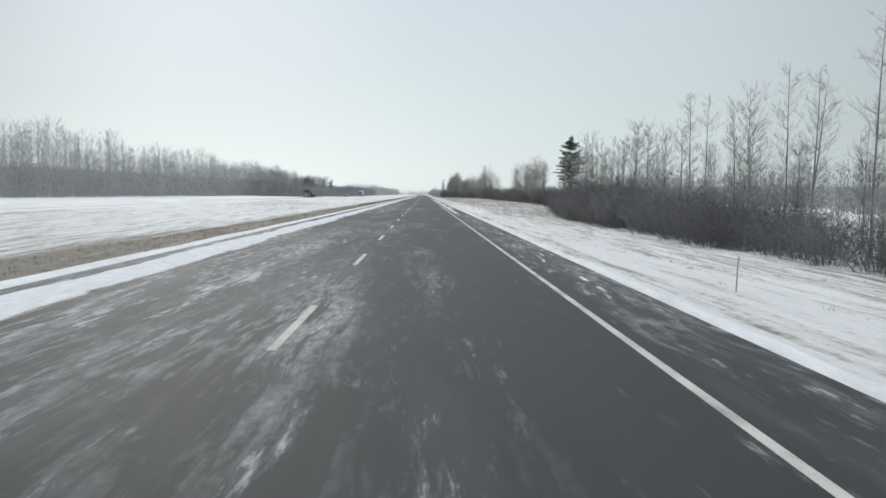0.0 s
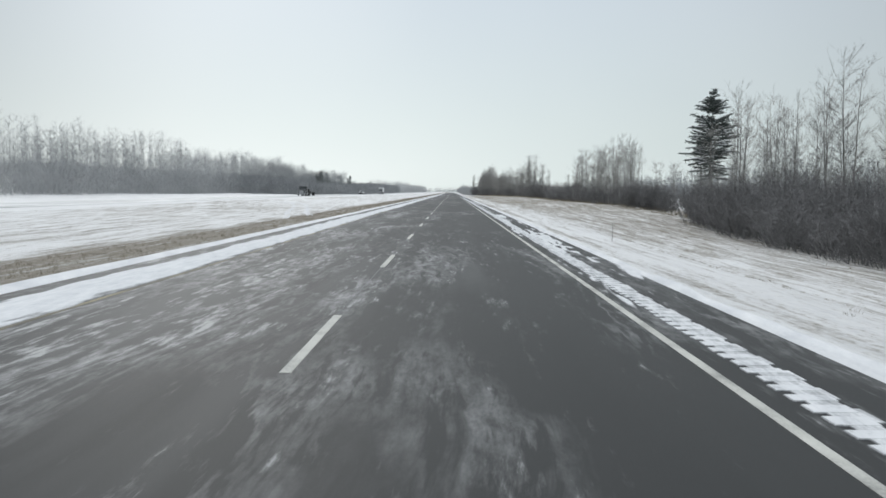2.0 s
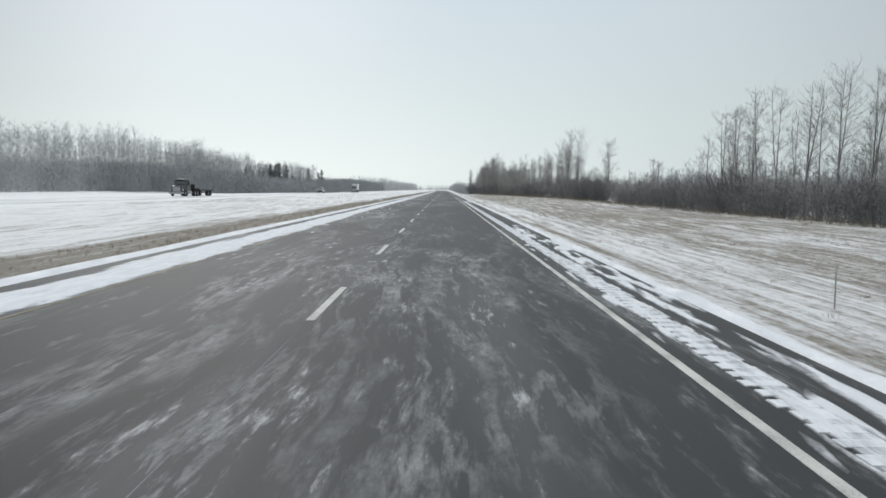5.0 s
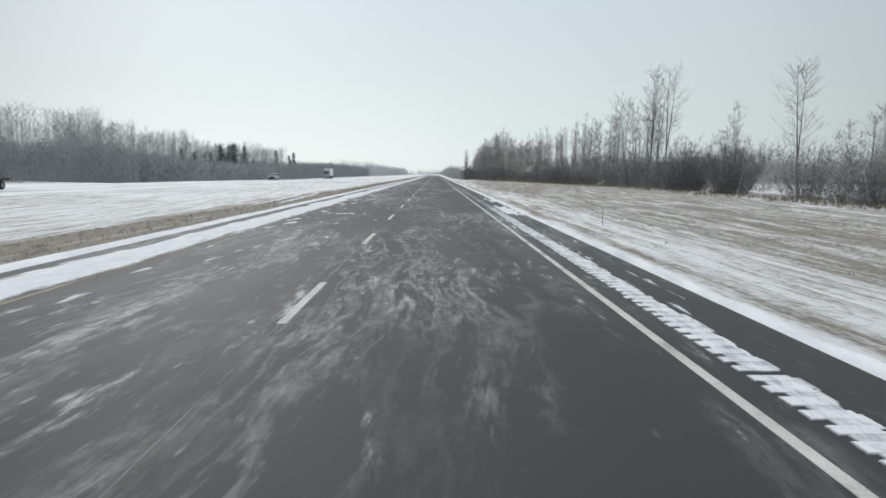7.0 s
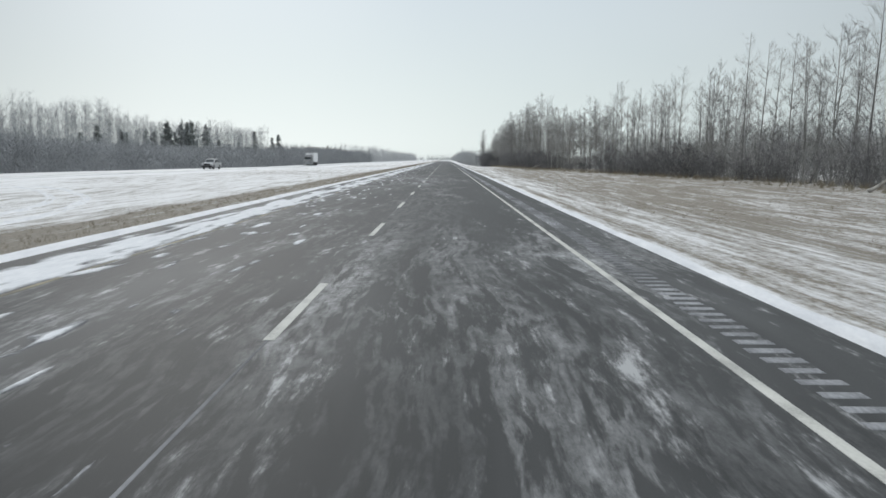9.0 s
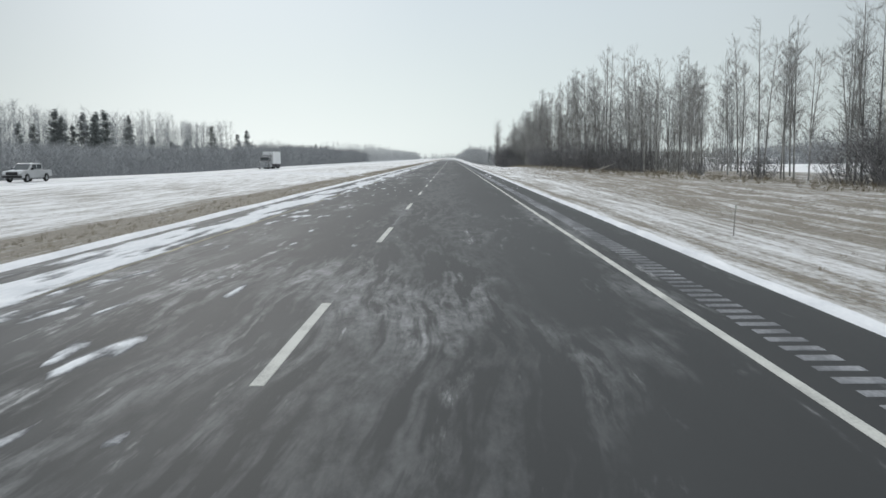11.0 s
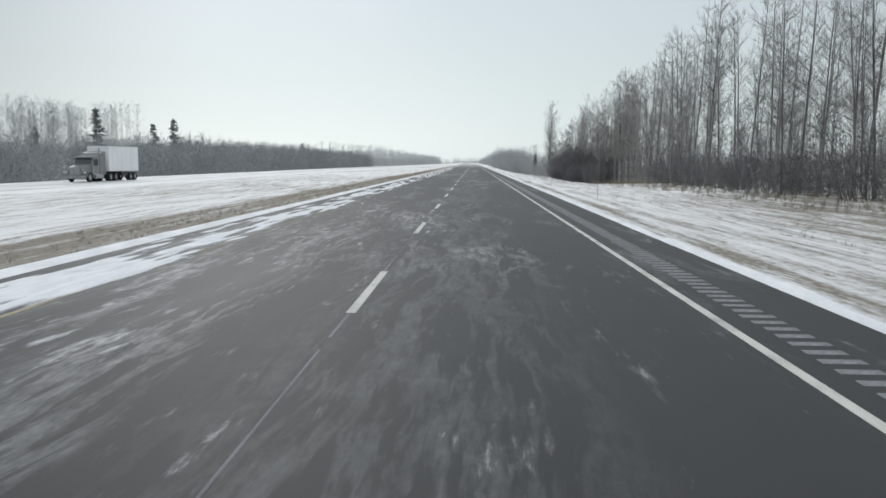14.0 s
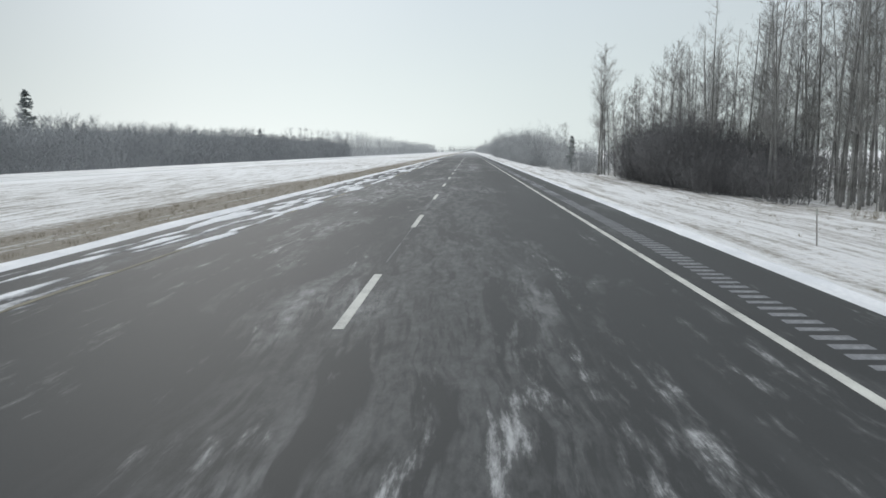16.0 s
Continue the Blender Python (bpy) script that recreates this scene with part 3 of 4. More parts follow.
# rumble strip: snow-filled grooves milled into the shoulder
RUMBLE = tagged(new("rumble_strip"), "rumble strip of short milled grooves filled with snow", "rumble strip", kind="structure")
v, f = bevel_box(-0.17, 0.17, -0.075, 0.075, 0.0005, 0.006, 0.012)
groove_mesh = mesh_of("groove", v, f, M_DUST)
near_v, near_f, rv, rf = [], [], [], []
rnd = random.Random(5)
for i in range(3400):
    y = 64 + 0.3 * i
    if 449 < y < 539:
        g = new("groove", groove_mesh)
        g.parent, g.location = RUMBLE, (0.48 + rnd.uniform(-.012, .012), y, 0)
        g.scale = (rnd.uniform(0.88, 1.05), rnd.uniform(0.8, 1.1), 1)
    else:
        hw, hl = 0.17 * rnd.uniform(0.88, 1.1), (0.105 if y < 255 else 0.075) * rnd.uniform(0.8, 1.1)
        a, b = bevel_box(0.48 - hw, 0.48 + hw, y - hl, y + hl, 0.0005, 0.013 if y < 262 else 0.006, 0.012)
        if y < 248 and rnd.random() < (0.96 if y < 243 else 0.5):
            c, d = bevel_box(0.39 + rnd.uniform(-.02, .02), 0.66 + rnd.uniform(-.03, .06), y - 0.03, y + 0.33, 0.0005, 0.010, 0.012)
            near_f += [tuple(k + len(near_v) for k in q) for q in d]
            near_v += c
        vs, fs = (near_v, near_f) if y < 272 else (rv, rf)
        fs += [tuple(k + len(vs) for k in q) for q in b]
        vs += a
for vs, fs, mat in ((near_v, near_f, M_THIN), (rv, rf, M_DUST)):
    rest = new("grooves", mesh_of("grooves", vs, fs, mat))
    rest.parent = RUMBLE
    tagged(rest, kind="stuff")


# ---- snow drifts lying on the shoulders: sheets that dip under the paving where there is no snow ----
def drift(name, x0, x1, dx, y0, y1, dy, height, label, mat=None, cut=-0.004):
    xs, ys = np.arange(x0, x1 + 1e-6, dx), np.arange(y0, y1 + 1e-6, dy)
    v, f = [], []
    for y in ys:
        for x in xs:
            v.append((x, y, height(x, y)))
    n = len(xs)
    for i in range(len(ys) - 1):
        for k in range(n - 1):
            if max(v[i * n + k][2], v[i * n + k + 1][2], v[i * n + n + k][2], v[i * n + n + k + 1][2]) > cut:
                a = i * n + k
                f.append((a, a + 1, a + 1 + n, a + n))
    ob = new(name, mesh_of(name, v, f, mat or M_SNOW, True))
    return tagged(ob, label, "snow drift", kind="stuff")


def nz(x, y, z=0.0):
    return noise.noise(Vector((x, y, z)))


def left_drift(x, y):
    full = float(along(y, ((0, 1.0), (245, 0.95), (300, 0.6), (345, 0.38), (430, 0.38), (480, 0.30), (530, 0.05), (900, 0.1))))
    ragged = 0.16 * nz(x * 5.0, y * 0.7, 4.0) + 0.12 * nz(x * 9.0 - y * 0.4, y * 1.6, 8.0)
    # an unbroken band at first, lying over the yellow line
    band = 0.56 + 0.12 * nz(y * 0.11, 7.7) - abs(x + 7.70 - 0.08 * nz(y * 0.05, 3.1)) + 0.16 * nz(x * 2.2, y * 0.28, 1.3)
    # broken patches further on
    torn = 0.0 - max(0.0, abs(x + 7.75) - 0.6) * 1.5 + 0.50 * nz(x * 2.6, y * 0.22, 9.0) + 0.48 * nz(x * 6.0 - y * 0.1, y * 0.6, 2.5)
    e = full * band + (1 - full) * torn + ragged
    return max(-0.05, min(0.045, e * 0.10))


drift("snow_drift_left_shoulder", -8.9, -6.8, 0.07, -20, 640, 0.36, left_drift, "long patchy band of packed snow along the left shoulder", M_THIN)


def right_drift(x, y):
    full = float(along(y, ((0, 0.35), (55, 0.4), (72, 0.4), (84, 0.9), (100, 0.95), (116, 0.85), (128, 0.5), (140, 0.5), (152, 0.75), (166, 1.05), (186, 1.0), (200, 0.45), (250, 0.4), (290, 0.1), (375, 0.1), (390, 0.3), (424, 0.2), (432, 0.0), (900, 0.0))))
    if full <= 0:
        return -0.05
    e = -0.46 + 0.46 * full - abs(x - 0.62) * 0.30 + 0.40 * nz(x * 1.6 - y * 0.06, y * 0.09, 5.0) + 0.45 * nz(x * 5.0 - y * 0.1, y * 0.4, 2.0) + 0.36 * nz(x * 11.0 - y * 0.3, y * 1.1, 6.0)
    # flat sheets lie on the outer shoulder
    outer = float(along(y, ((0, 0.5), (70, 0.5), (82, 1.0), (125, 0.9), (140, 0.4), (155, 0.6), (190, 0.5), (215, 0.0), (242, 0.0), (248, 1.0), (276, 1.0), (284, 0.0))))
    if x > 0.55 and outer > 0:
        e += outer * min(1.0, (x - 0.55) * 3) * (0.9 * nz(x * 0.7, y * 0.13, 21.0) + float(along(y, ((0, 0.22), (250, 0.22), (258, 0.6), (266, 0.6), (272, 0.28), (284, 0.2)))))
    # small torn patches between the grooves and the bank
    torn = float(along(y, ((0, 0.0), (396, 0.0), (402, 0.8), (424, 1.0), (431, 0.0))))
    if x > 0.6 and torn > 0:
        e += torn * min(1.0, (x - 0.6) * 4) * (0.13 + 0.95 * nz(x * 3.2, y * 0.6, 31.0) + 0.6 * nz(x * 8.0, y * 1.7, 17.0))
    if x < 0.2:
        e -= (0.2 - x) * 3
    return max(-0.05, min(0.03, e * 0.08))


drift("snow_drift_right_shoulder", 0.06, 1.36, 0.05, -20, 434, 0.3, right_drift, "scattered drifts of blown snow on the right shoulder", M_THIN)


def lane_patch(x, y):
    full = float(along(y, ((0, 0.10), (150, 0.12), (215, 0.6), (260, 0.9), (420, 0.85), (470, 0.4), (540, 0.25), (640, 0.2))))
    e = 0.58 * nz(x * 3.4 - y * 0.2, y * 0.55, 15.0) + 0.40 * nz(x * 6.5 + y * 0.1, y * 1.2, 12.0) + 0.22 * nz(x * 12, y * 2.2, 3.0)
    e -= 0.15 + 0.45 * (1 - full) + 0.08 * max(0.0, x + 6.6)
    return max(-0.05, min(0.02, e * 0.08))


drift("snow_patches_passing_lane", -7.2, -3.9, 0.07, 0, 640, 0.28, lane_patch, "thin scattered snow patches on the passing lane", M_THIN)


def verge_ridge(x, y):
    e = 0.085 - abs(x - 1.52 - 0.07 * nz(y * 0.07, 1.0)) * 0.62 + 0.06 * nz(x * 2, y * 0.35, 3.0) + 0.045 * nz(x * 5, y * 0.9, 6.0)
    return max(-0.12, -0.02 + e)


drift("snow_ridge_right_verge", 1.28, 2.1, 0.08, -20, 700, 0.6, verge_ridge, "low ridge of ploughed snow along the road edge", cut=-0.2)


def left_ridge(x, y):
    e = 0.09 - abs(x + 8.92 - 0.06 * nz(y * 0.06, 5.0)) * 0.35 + 0.03 * nz(x * 2, y * 0.2, 6.0)
    return max(-0.12, -0.03 + e)


def tyre_tracks(name, points, label):
    """A pair of ruts across the median: pressed strips between low shoved-up edges, following the ground."""
    line = [Vector((x, y, 0)) for x, y in points]
    fine = []
    for i in range(len(line) - 1):
        a, b, c, d = line[max(i - 1, 0)], line[i], line[i + 1], line[min(i + 2, len(line) - 1)]
        for k in range(12):
            t = k / 12
            fine.append(0.5 * ((2 * b) + (c - a) * t + (2 * a - 5 * b + 4 * c - d) * t * t + (3 * b - a - 3 * c + d) * t * t * t))
    v, f = [], []
    for off in (-0.85, 0.85):
        start = len(v)
        for i, p in enumerate(fine):
            d = (fine[min(i + 1, len(fine) - 1)] - fine[max(i - 1, 0)]).normalized()
            n = Vector((-d.y, d.x, 0))
            sink = 0.16 * max(0.0, 1 - min(i, len(fine) - 1 - i) / 9)
            for w, h in ((-0.26, -0.04), (-0.15, 0.05), (-0.10, 0.0), (0.10, 0.0), (0.15, 0.06), (0.27, -0.04)):
                q = p + n * (off + w)
                v.append((q.x, q.y, float(ground_height(q.x, q.y)) + h - sink + 0.02 * nz(q.x * 2, q.y * 2, 1.0)))
        for i in range(len(fine) - 1):
            for k in range(5):
                a = start + i * 6 + k
                f.append((a, a + 1, a + 7, a + 6))
    return tagged(new(name, mesh_of(name, v, f, M_SNOW, True)), label, "tyre tracks", kind="stuff")


tyre_tracks("tyre_tracks_near", ((-12.0, 112), (-14.0, 124), (-17.0, 138), (-21.0, 160), (-27.0, 186), (-38.0, 206)), "curved vehicle ruts pressed across the snowy median")
tyre_tracks("tyre_tracks_far", ((-11.5, 428), (-13.5, 443), (-17.0, 458), (-23.0, 470), (-30.0, 478), (-39.0, 483)), "curved vehicle ruts pressed across the snowy median")
tyre_tracks("tyre_tracks_turn", ((-12.0, 262), (-12.8, 282), (-15.0, 304), (-20.0, 326), (-29.0, 342), (-39.0, 350)), "curved vehicle ruts pressed across the snowy median")

drift("snow_ridge_left_verge", -9.5, -8.56, 0.10, -20, 700, 1.0, left_ridge, "low ridge of ploughed snow beside the median grass", cut=-0.2)

# ---- trees and bushes ----
rnd = random.Random(11)
ASPENS = {}
for k, (h, sp, first, fork) in enumerate(((13.5, 0.9, 0.30, False), (12.0, 1.1, 0.28, True), (14.5, 0.8, 0.32, False), (10.5, 1.3, 0.2, True), (9.0, 1.5, 0.2, True), (12.8, 0.9, 0.26, False), (7.0, 1.4, 0.12, True), (13.5, 1.5, 0.26, True), (13.2, 1.55, 0.30, False), (14.0, 1.25, 0.34, True))):
    ASPENS["a%d" % k] = plant("aspen_tree", aspen(100 + k, h, sp, first, 105 if k == 9 else 62 if h > 8 else 44, 11, fork, 0.145 if k == 9 else 0.0), "bare grey aspen tree with pale trunk and fine twigs", "tree", "roadside aspens")
BUSHES = {}
for k, (h, w, n) in enumerate(((3.4, 4.2, 48), (4.0, 4.6, 52), (2.8, 3.6, 40), (4.6, 4.6, 54), (2.0, 3.0, 34), (5.6, 4.4, 50), (6.6, 6.0, 190))):
    BUSHES["b%d" % k] = plant("willow_bush", bush(200 + k, h, w, n, 18 if k == 6 else 12), "tall rounded dark leafless willow standing at the wood's edge" if k == 6 else "tall leafless thicket bush at the wood's edge" if k == 5 else "dense leafless dark willow bush at the wood's edge", "bush", "roadside bushes")

# a paler willow for far off, with the haze painted into its twigs
BUSHES["b7"] = plant("willow_bush", bush(211, 5.6, 6.4, 96, 13, M_HAZED), "wide haze-grey leafless willow thicket beside the verge", "bush", "roadside bushes")

trees, bushes = [], []


def row_of_bushes(y0, y1, step, x_at, rows, kinds, size=(0.85, 1.2)):
    y = y0
    while y < y1:
        for r in range(rows):
            bushes.append((float(x_at(y)) + 2.2 * r + rnd.uniform(-.7, .7), y + rnd.uniform(-.9, .9), rnd.choice(kinds), rnd.uniform(*size)))
        y += step * rnd.uniform(0.85, 1.15)


def row_of_trees(y0, y1, step, x0, x1, kinds, size):
    for y in np.arange(y0, y1, step):
        trees.append((float(x0(y)) + rnd.uniform(0, x1), y + rnd.uniform(-.5, .5) * step, rnd.choice(kinds), rnd.uniform(*size)))


# dark hedge beside the first stretch, with aspens standing behind it
row_of_bushes(14, 37, 6.0, lambda y: 19.0, 1, ("b2", "b4"), (0.8, 1.0))
row_of_bushes(38, 51, 3.0, lambda y: 19.4, 2, ("b0", "b2", "b3"), (0.8, 1.0))
row_of_bushes(52, 142, 2.7, lambda y: along(y, ((14, 17.5), (60, 18.5), (110, 19.5), (142, 22.5))), 2, ("b0", "b1", "b3"), (0.95, 1.2))
row_of_trees(30, 150, 3.3, lambda y: 23.0, 10.0, ("a0", "a1", "a3", "a7", "a8", "a4"), (0.7, 1.0))
for x, y, k, s in ((25.7, 81.0, "a2", 1.02), (24.6, 74.0, "a0", 0.98), (25.5, 69.0, "a5", 0.95), (24.3, 57.0, "a2", 0.92), (24.0, 53.0, "a1", 1.02), (23.6, 45.0, "a0", 1.05), (23.0, 38.5, "a5", 1.05),
                   (27.5, 148.0, "a3", 0.95), (28.5, 141.0, "a1", 0.85), (27.0, 133.0, "a5", 0.85), (29.0, 127.0, "a3", 0.95), (28.0, 158.0, "a5", 0.75), (29.0, 163.0, "a0", 0.7), (27.6, 161.0, "a3", 0.75), (26.8, 155.0, "a5", 0.72), (27.5, 138.0, "a8", 0.8), (26.5, 144.0, "a5", 0.8), (28.5, 131.0, "a7", 0.8), (27.0, 126.0, "a8", 0.9),
                   (26.0, 98.0, "a7", 0.95), (26.5, 92.0, "a8", 0.9), (25.5, 104.0, "a3", 1.1), (27.0, 88.0, "a7", 0.88), (24.5, 64.0, "a8", 0.95), (27.0, 118.0, "a1", 1.0), (27.5, 123.0, "a0", 0.95), (28.0, 128.0, "a1", 0.95), (26.5, 113.0, "a5", 0.95), (29.0, 121.0, "a2", 0.85)):
    trees.append((x, y, k, s))
trees.append((30.1, 153.5, "a8", 1.14))
row_of_bushes(96, 146, 3.4, lambda y: along(y, ((96, 23.5), (146, 25.5))), 1, ("b5", "b6", "b3"), (0.85, 1.05))
for x, y, k, s in ((24.8, 148.0, "b6", 0.74), (23.7, 143.5, "b6", 0.70), (26.5, 168.5, "b2", 0.9), (28.6, 164.5, "b0", 0.8), (27.8, 171.5, "b1", 0.8), (25.6, 151.5, "b3", 0.8), (26.2, 153.5, "b3", 0.95), (27.0, 157.0, "b1", 0.9), (28.0, 160.5, "b2", 0.9)):
    bushes.append((x, y, k, s))
# open corner, then bushes with mixed young trees
row_of_bushes(178, 280, 4.0, lambda y: along(y, ((160, 31), (175, 26.5), (230, 26), (300, 24.5))), 2, ("b0", "b1", "b2", "b3"), (0.7, 1.15))
for x, y, k, s in ((26.0, 174.5, "b6", 0.60), (27.4, 178.0, "b6", 0.66), (25.6, 183.0, "b6", 0.62), (28.8, 175.5, "b3", 0.85), (26.8, 187.0, "b6", 0.66)):
    bushes.append((x, y, k, s))
row_of_trees(192, 246, 5.6, lambda y: 25.6, 3.5, ("a9", "a7", "a9"), (0.74, 0.84))
row_of_trees(194, 300, 5.0, lambda y: 27.0, 9.0, ("a3", "a4", "a6", "a1"), (0.65, 0.9))
for x, y, k, s in ((26.0, 196.0, "a2", 0.86), (26.6, 203.0, "a0", 0.88), (27.0, 188.0, "a5", 0.75), (26.0, 213.0, "a3", 0.98), (26.5, 221.0, "a5", 0.8), (26.0, 236.0, "a3", 1.0), (26.8, 240.0, "a1", 0.85),
                   (26.0, 190.0, "a0", 0.85), (25.5, 193.5, "a5", 0.85), (27.0, 194.5, "a1", 0.9), (26.5, 200.0, "a5", 0.82), (26.0, 209.0, "a0", 0.8), (26.5, 218.0, "a5", 0.82), (26.0, 231.0, "a2", 0.8)):
    trees.append((x, y, k, s))
row_of_bushes(282, 292, 5.0, lambda y: 26.5, 1, ("b2", "b0"), (0.8, 1.0))
for x, y, k, s in ((24.7, 295.6, "b6", 0.86), (23.9, 306.4, "b6", 0.86), (25.4, 308.8, "b3", 0.9), (26.0, 301.0, "b0", 0.8)):
    bushes.append((x, y, k, s))
for x, y, k, s in ((22.0, 312.6, "a9", 0.96), (24.0, 313.4, "a7", 1.02), (24.8, 320.0, "a9", 0.75), (24.0, 320.5, "a3", 0.85), (22.9, 279.0, "a4", 1.05), (24.3, 325.0, "a5", 0.82), (24.5, 329.5, "a0", 0.88), (24.5, 334.5, "a8", 0.9), (24.9, 337.0, "a5", 0.95), (24.5, 339.5, "a8", 1.0), (24.5, 344.0, "a3", 1.05)):
    trees.append((x, y, k, s))
# the wood draws closer to the road
wood_x = lambda y: along(y, ((300, 25.0), (360, 21.5), (430, 17.5), (500, 15.5), (560, 16.0), (610, 18.5)))
row_of_bushes(308, 402, 3.4, lambda y: wood_x(y) + 0.8, 1, ("b2", "b5", "b0", "b1"), (0.65, 1.2))
row_of_bushes(408, 432, 13.0, lambda y: wood_x(y) + 0.8, 1, ("b2", "b4"), (0.6, 0.8))
row_of_bushes(436, 530, 3.6, lambda y: wood_x(y) + 0.8, 1, ("b2", "b5", "b0", "b1"), (0.75, 1.1))
row_of_trees(342, 424, 2.3, wood_x, 3.5, ("a0", "a1", "a3", "a5"), (0.76, 0.9))
row_of_trees(424, 446, 2.0, wood_x, 3.4, ("a0", "a1", "a5", "a3"), (0.80, 0.92))
row_of_trees(446, 482, 2.1, wood_x, 3.4, ("a0", "a1", "a5", "a2"), (0.96, 1.12))
row_of_trees(482, 560, 1.5, wood_x, 3.2, ("a0", "a2", "a5", "a1", "a2"), (0.92, 1.08))
row_of_trees(345, 560, 5.4, lambda y: wood_x(y) + 4.0, 8.0, ("a0", "a1", "a3", "a5"), (0.82, 1.0))
row_of_trees(556, 604, 1.0, lambda y: wood_x(y) - 1.5, 6.0, ("a0", "a3", "a5", "a1", "a4"), (0.84, 1.08))
row_of_bushes(556, 606, 3.4, lambda y: wood_x(y) - 1.5, 1, ("b5",), (0.6, 0.8))
# willows reach out beyond the grove, then a slim clump and a rounded thicket
row_of_bushes(564, 596, 3.2, lambda y: along(y, ((550, 13.4), (565, 13.0), (606, 14.2))), 2, ("b3", "b6", "b1", "b3"), (0.75, 1.0))
for x, y, k, s in ((15.4, 566.0, "b3", 1.0), (17.6, 567.5, "b6", 0.72), (19.6, 570.0, "b3", 1.0), (14.6, 571.0, "b6", 0.74), (16.6, 573.0, "b3", 1.05), (18.6, 575.5, "b6", 0.78), (21.4, 574.0, "b1", 1.0), (20.6, 580.0, "b3", 1.05)):
    bushes.append((x, y, k, s))
for x, y, k, s in ((12.3, 605.0, "a2", 1.04), (13.1, 607.0, "a0", 1.12), (12.7, 606.2, "a5", 1.1), (13.5, 604.6, "a8", 0.95), (13.9, 603.0, "a5", 0.72), (15.0, 608.0, "a3", 0.7), (12.9, 603.6, "a1", 0.9), (13.0, 640.0, "a3", 0.7), (16.2, 611.0, "a3", 0.95), (17.0, 606.0, "a1", 0.95), (18.2, 613.0, "a0", 0.9), (15.6, 604.5, "a4", 1.0), (17.4, 610.0, "a4", 1.2), (18.8, 607.0, "a5", 1.0)):
    trees.append((x, y, k, s))
row_of_bushes(640, 800, 8.0, lambda y: along(y, ((640, 8.0), (700, 7.2), (800, 7.5))), 2, ("b7",), (0.95, 1.2))
row_of_trees(541, 580, 1.7, lambda y: wood_x(y) + 0.5, 4.5, ("a0", "a2", "a5", "a2"), (0.9, 1.05))
for x, y, s in ((11.2, 612.0, 0.62), (13.0, 611.0, 0.66), (10.2, 624.0, 0.72), (14.4, 616.0, 0.8), (12.6, 622.0, 0.85), (11.4, 632.0, 0.9)):
    bushes.append((x, y, "b7", s))
set_out(ASPENS, trees, rnd)
set_out(BUSHES, bushes, rnd)

SPRUCES = {"s0": plant("spruce_tree", spruce(301, 14.0, 5.6, 0.34, 22, 11, 2.3, snowy=True), "dark green spruce tree standing among bare trees", "tree", "spruces"),
           "s1": plant("spruce_tree", spruce(302, 12.2, 4.4, 0.25, 24, 8, 1.0, 0.26, needle=0.10, mat=M_HAZY_NEEDLE), "narrow dark green spruce tree at the wood's edge", "tree", "spruces"),
           "s2": plant("spruce_tree", spruce(303, 10.2, 3.4, 0.22, 22, 7, 0.95, 0.28, needle=0.10, mat=M_HAZY_NEEDLE), "narrow dark green spruce tree at the wood's edge", "tree", "spruces")}
SPRUCES["s3"] = plant("spruce_tree", spruce(304, 14.5, 5.4, 0.2, 24, 9, 0.95, 0.36, needle=0.09, mat=M_HAZY_NEEDLE), "tall dark green spruce tree rising above the thicket", "tree", "spruces")
spots = [(26.4, 151.7, "s0", 1.02), (10.7, 616.0, "s2", 0.46), (-81.8, 611.0, "s3", 1.05), (-80, 635.6, "s3", 0.9), (-80, 648.5, "s2", 1.43), (-84, 676, "s1", 0.8)]
for y, k, s in ((455, "s2", 0.9), (462, "s1", 0.9), (478, "s2", 1.0), (486, "s1", 0.85), (499, "s2", 1.1), (503, "s1", 0.9), (507, "s1", 1.15), (510, "s2", 1.0), (516, "s2", 1.1), (512, "s2", 1.25), (519, "s1", 1.15), (523, "s2", 1.3), (527, "s1", 1.2), (529, "s2", 1.2), (532, "s1", 1.25),
                 (542, "s1", 1.2), (556, "s2", 1.0), (575, "s2", 0.9), (590, "s2", 1.0), (668, "s1", 0.8), (690, "s2", 0.9), (712, "s1", 0.8), (735, "s2", 1.0), (760, "s2", 0.9), (800, "s1", 1.0), (840, "s1", 0.9)):
    spots.append((-79.5 - rnd.uniform(0, 4), y, k, s))
set_out(SPRUCES, spots, rnd)


# ---- the wood beyond the opposite carriageway, and far woods: too many stems to count ----
def spikes(p, q, w):
    """Many three-sided spikes at once: foot points p, tips q, foot widths w."""
    d = q - p
    a = np.cross(d, (0.2, 0.4, 0.9))
    a *= (w / (np.linalg.norm(a, axis=1) + 1e-9))[:, None]
    b = np.cross(d, a)
    b *= (w / (np.linalg.norm(b, axis=1) + 1e-9))[:, None]
    v = np.stack([p + a, p - a * 0.5 + b * 0.87, p - a * 0.5 - b * 0.87, q], 1).reshape(-1, 3)
    k = np.arange(len(p))[:, None, None] * 4 + np.array(((0, 1, 3), (1, 2, 3), (2, 0, 3)))[None]
    return v, k.reshape(-1, 3)


def blades(p, q, w, r):
    """Many thin twigs at once, each one narrow blade turned at random."""
    d = q - p
    a = np.cross(d, r.normal(size=d.shape))
    a *= (w / (np.linalg.norm(a, axis=1) + 1e-9))[:, None]
    return np.stack([p + a, p - a, q], 1).reshape(-1, 3), np.arange(3 * len(p)).reshape(-1, 3)


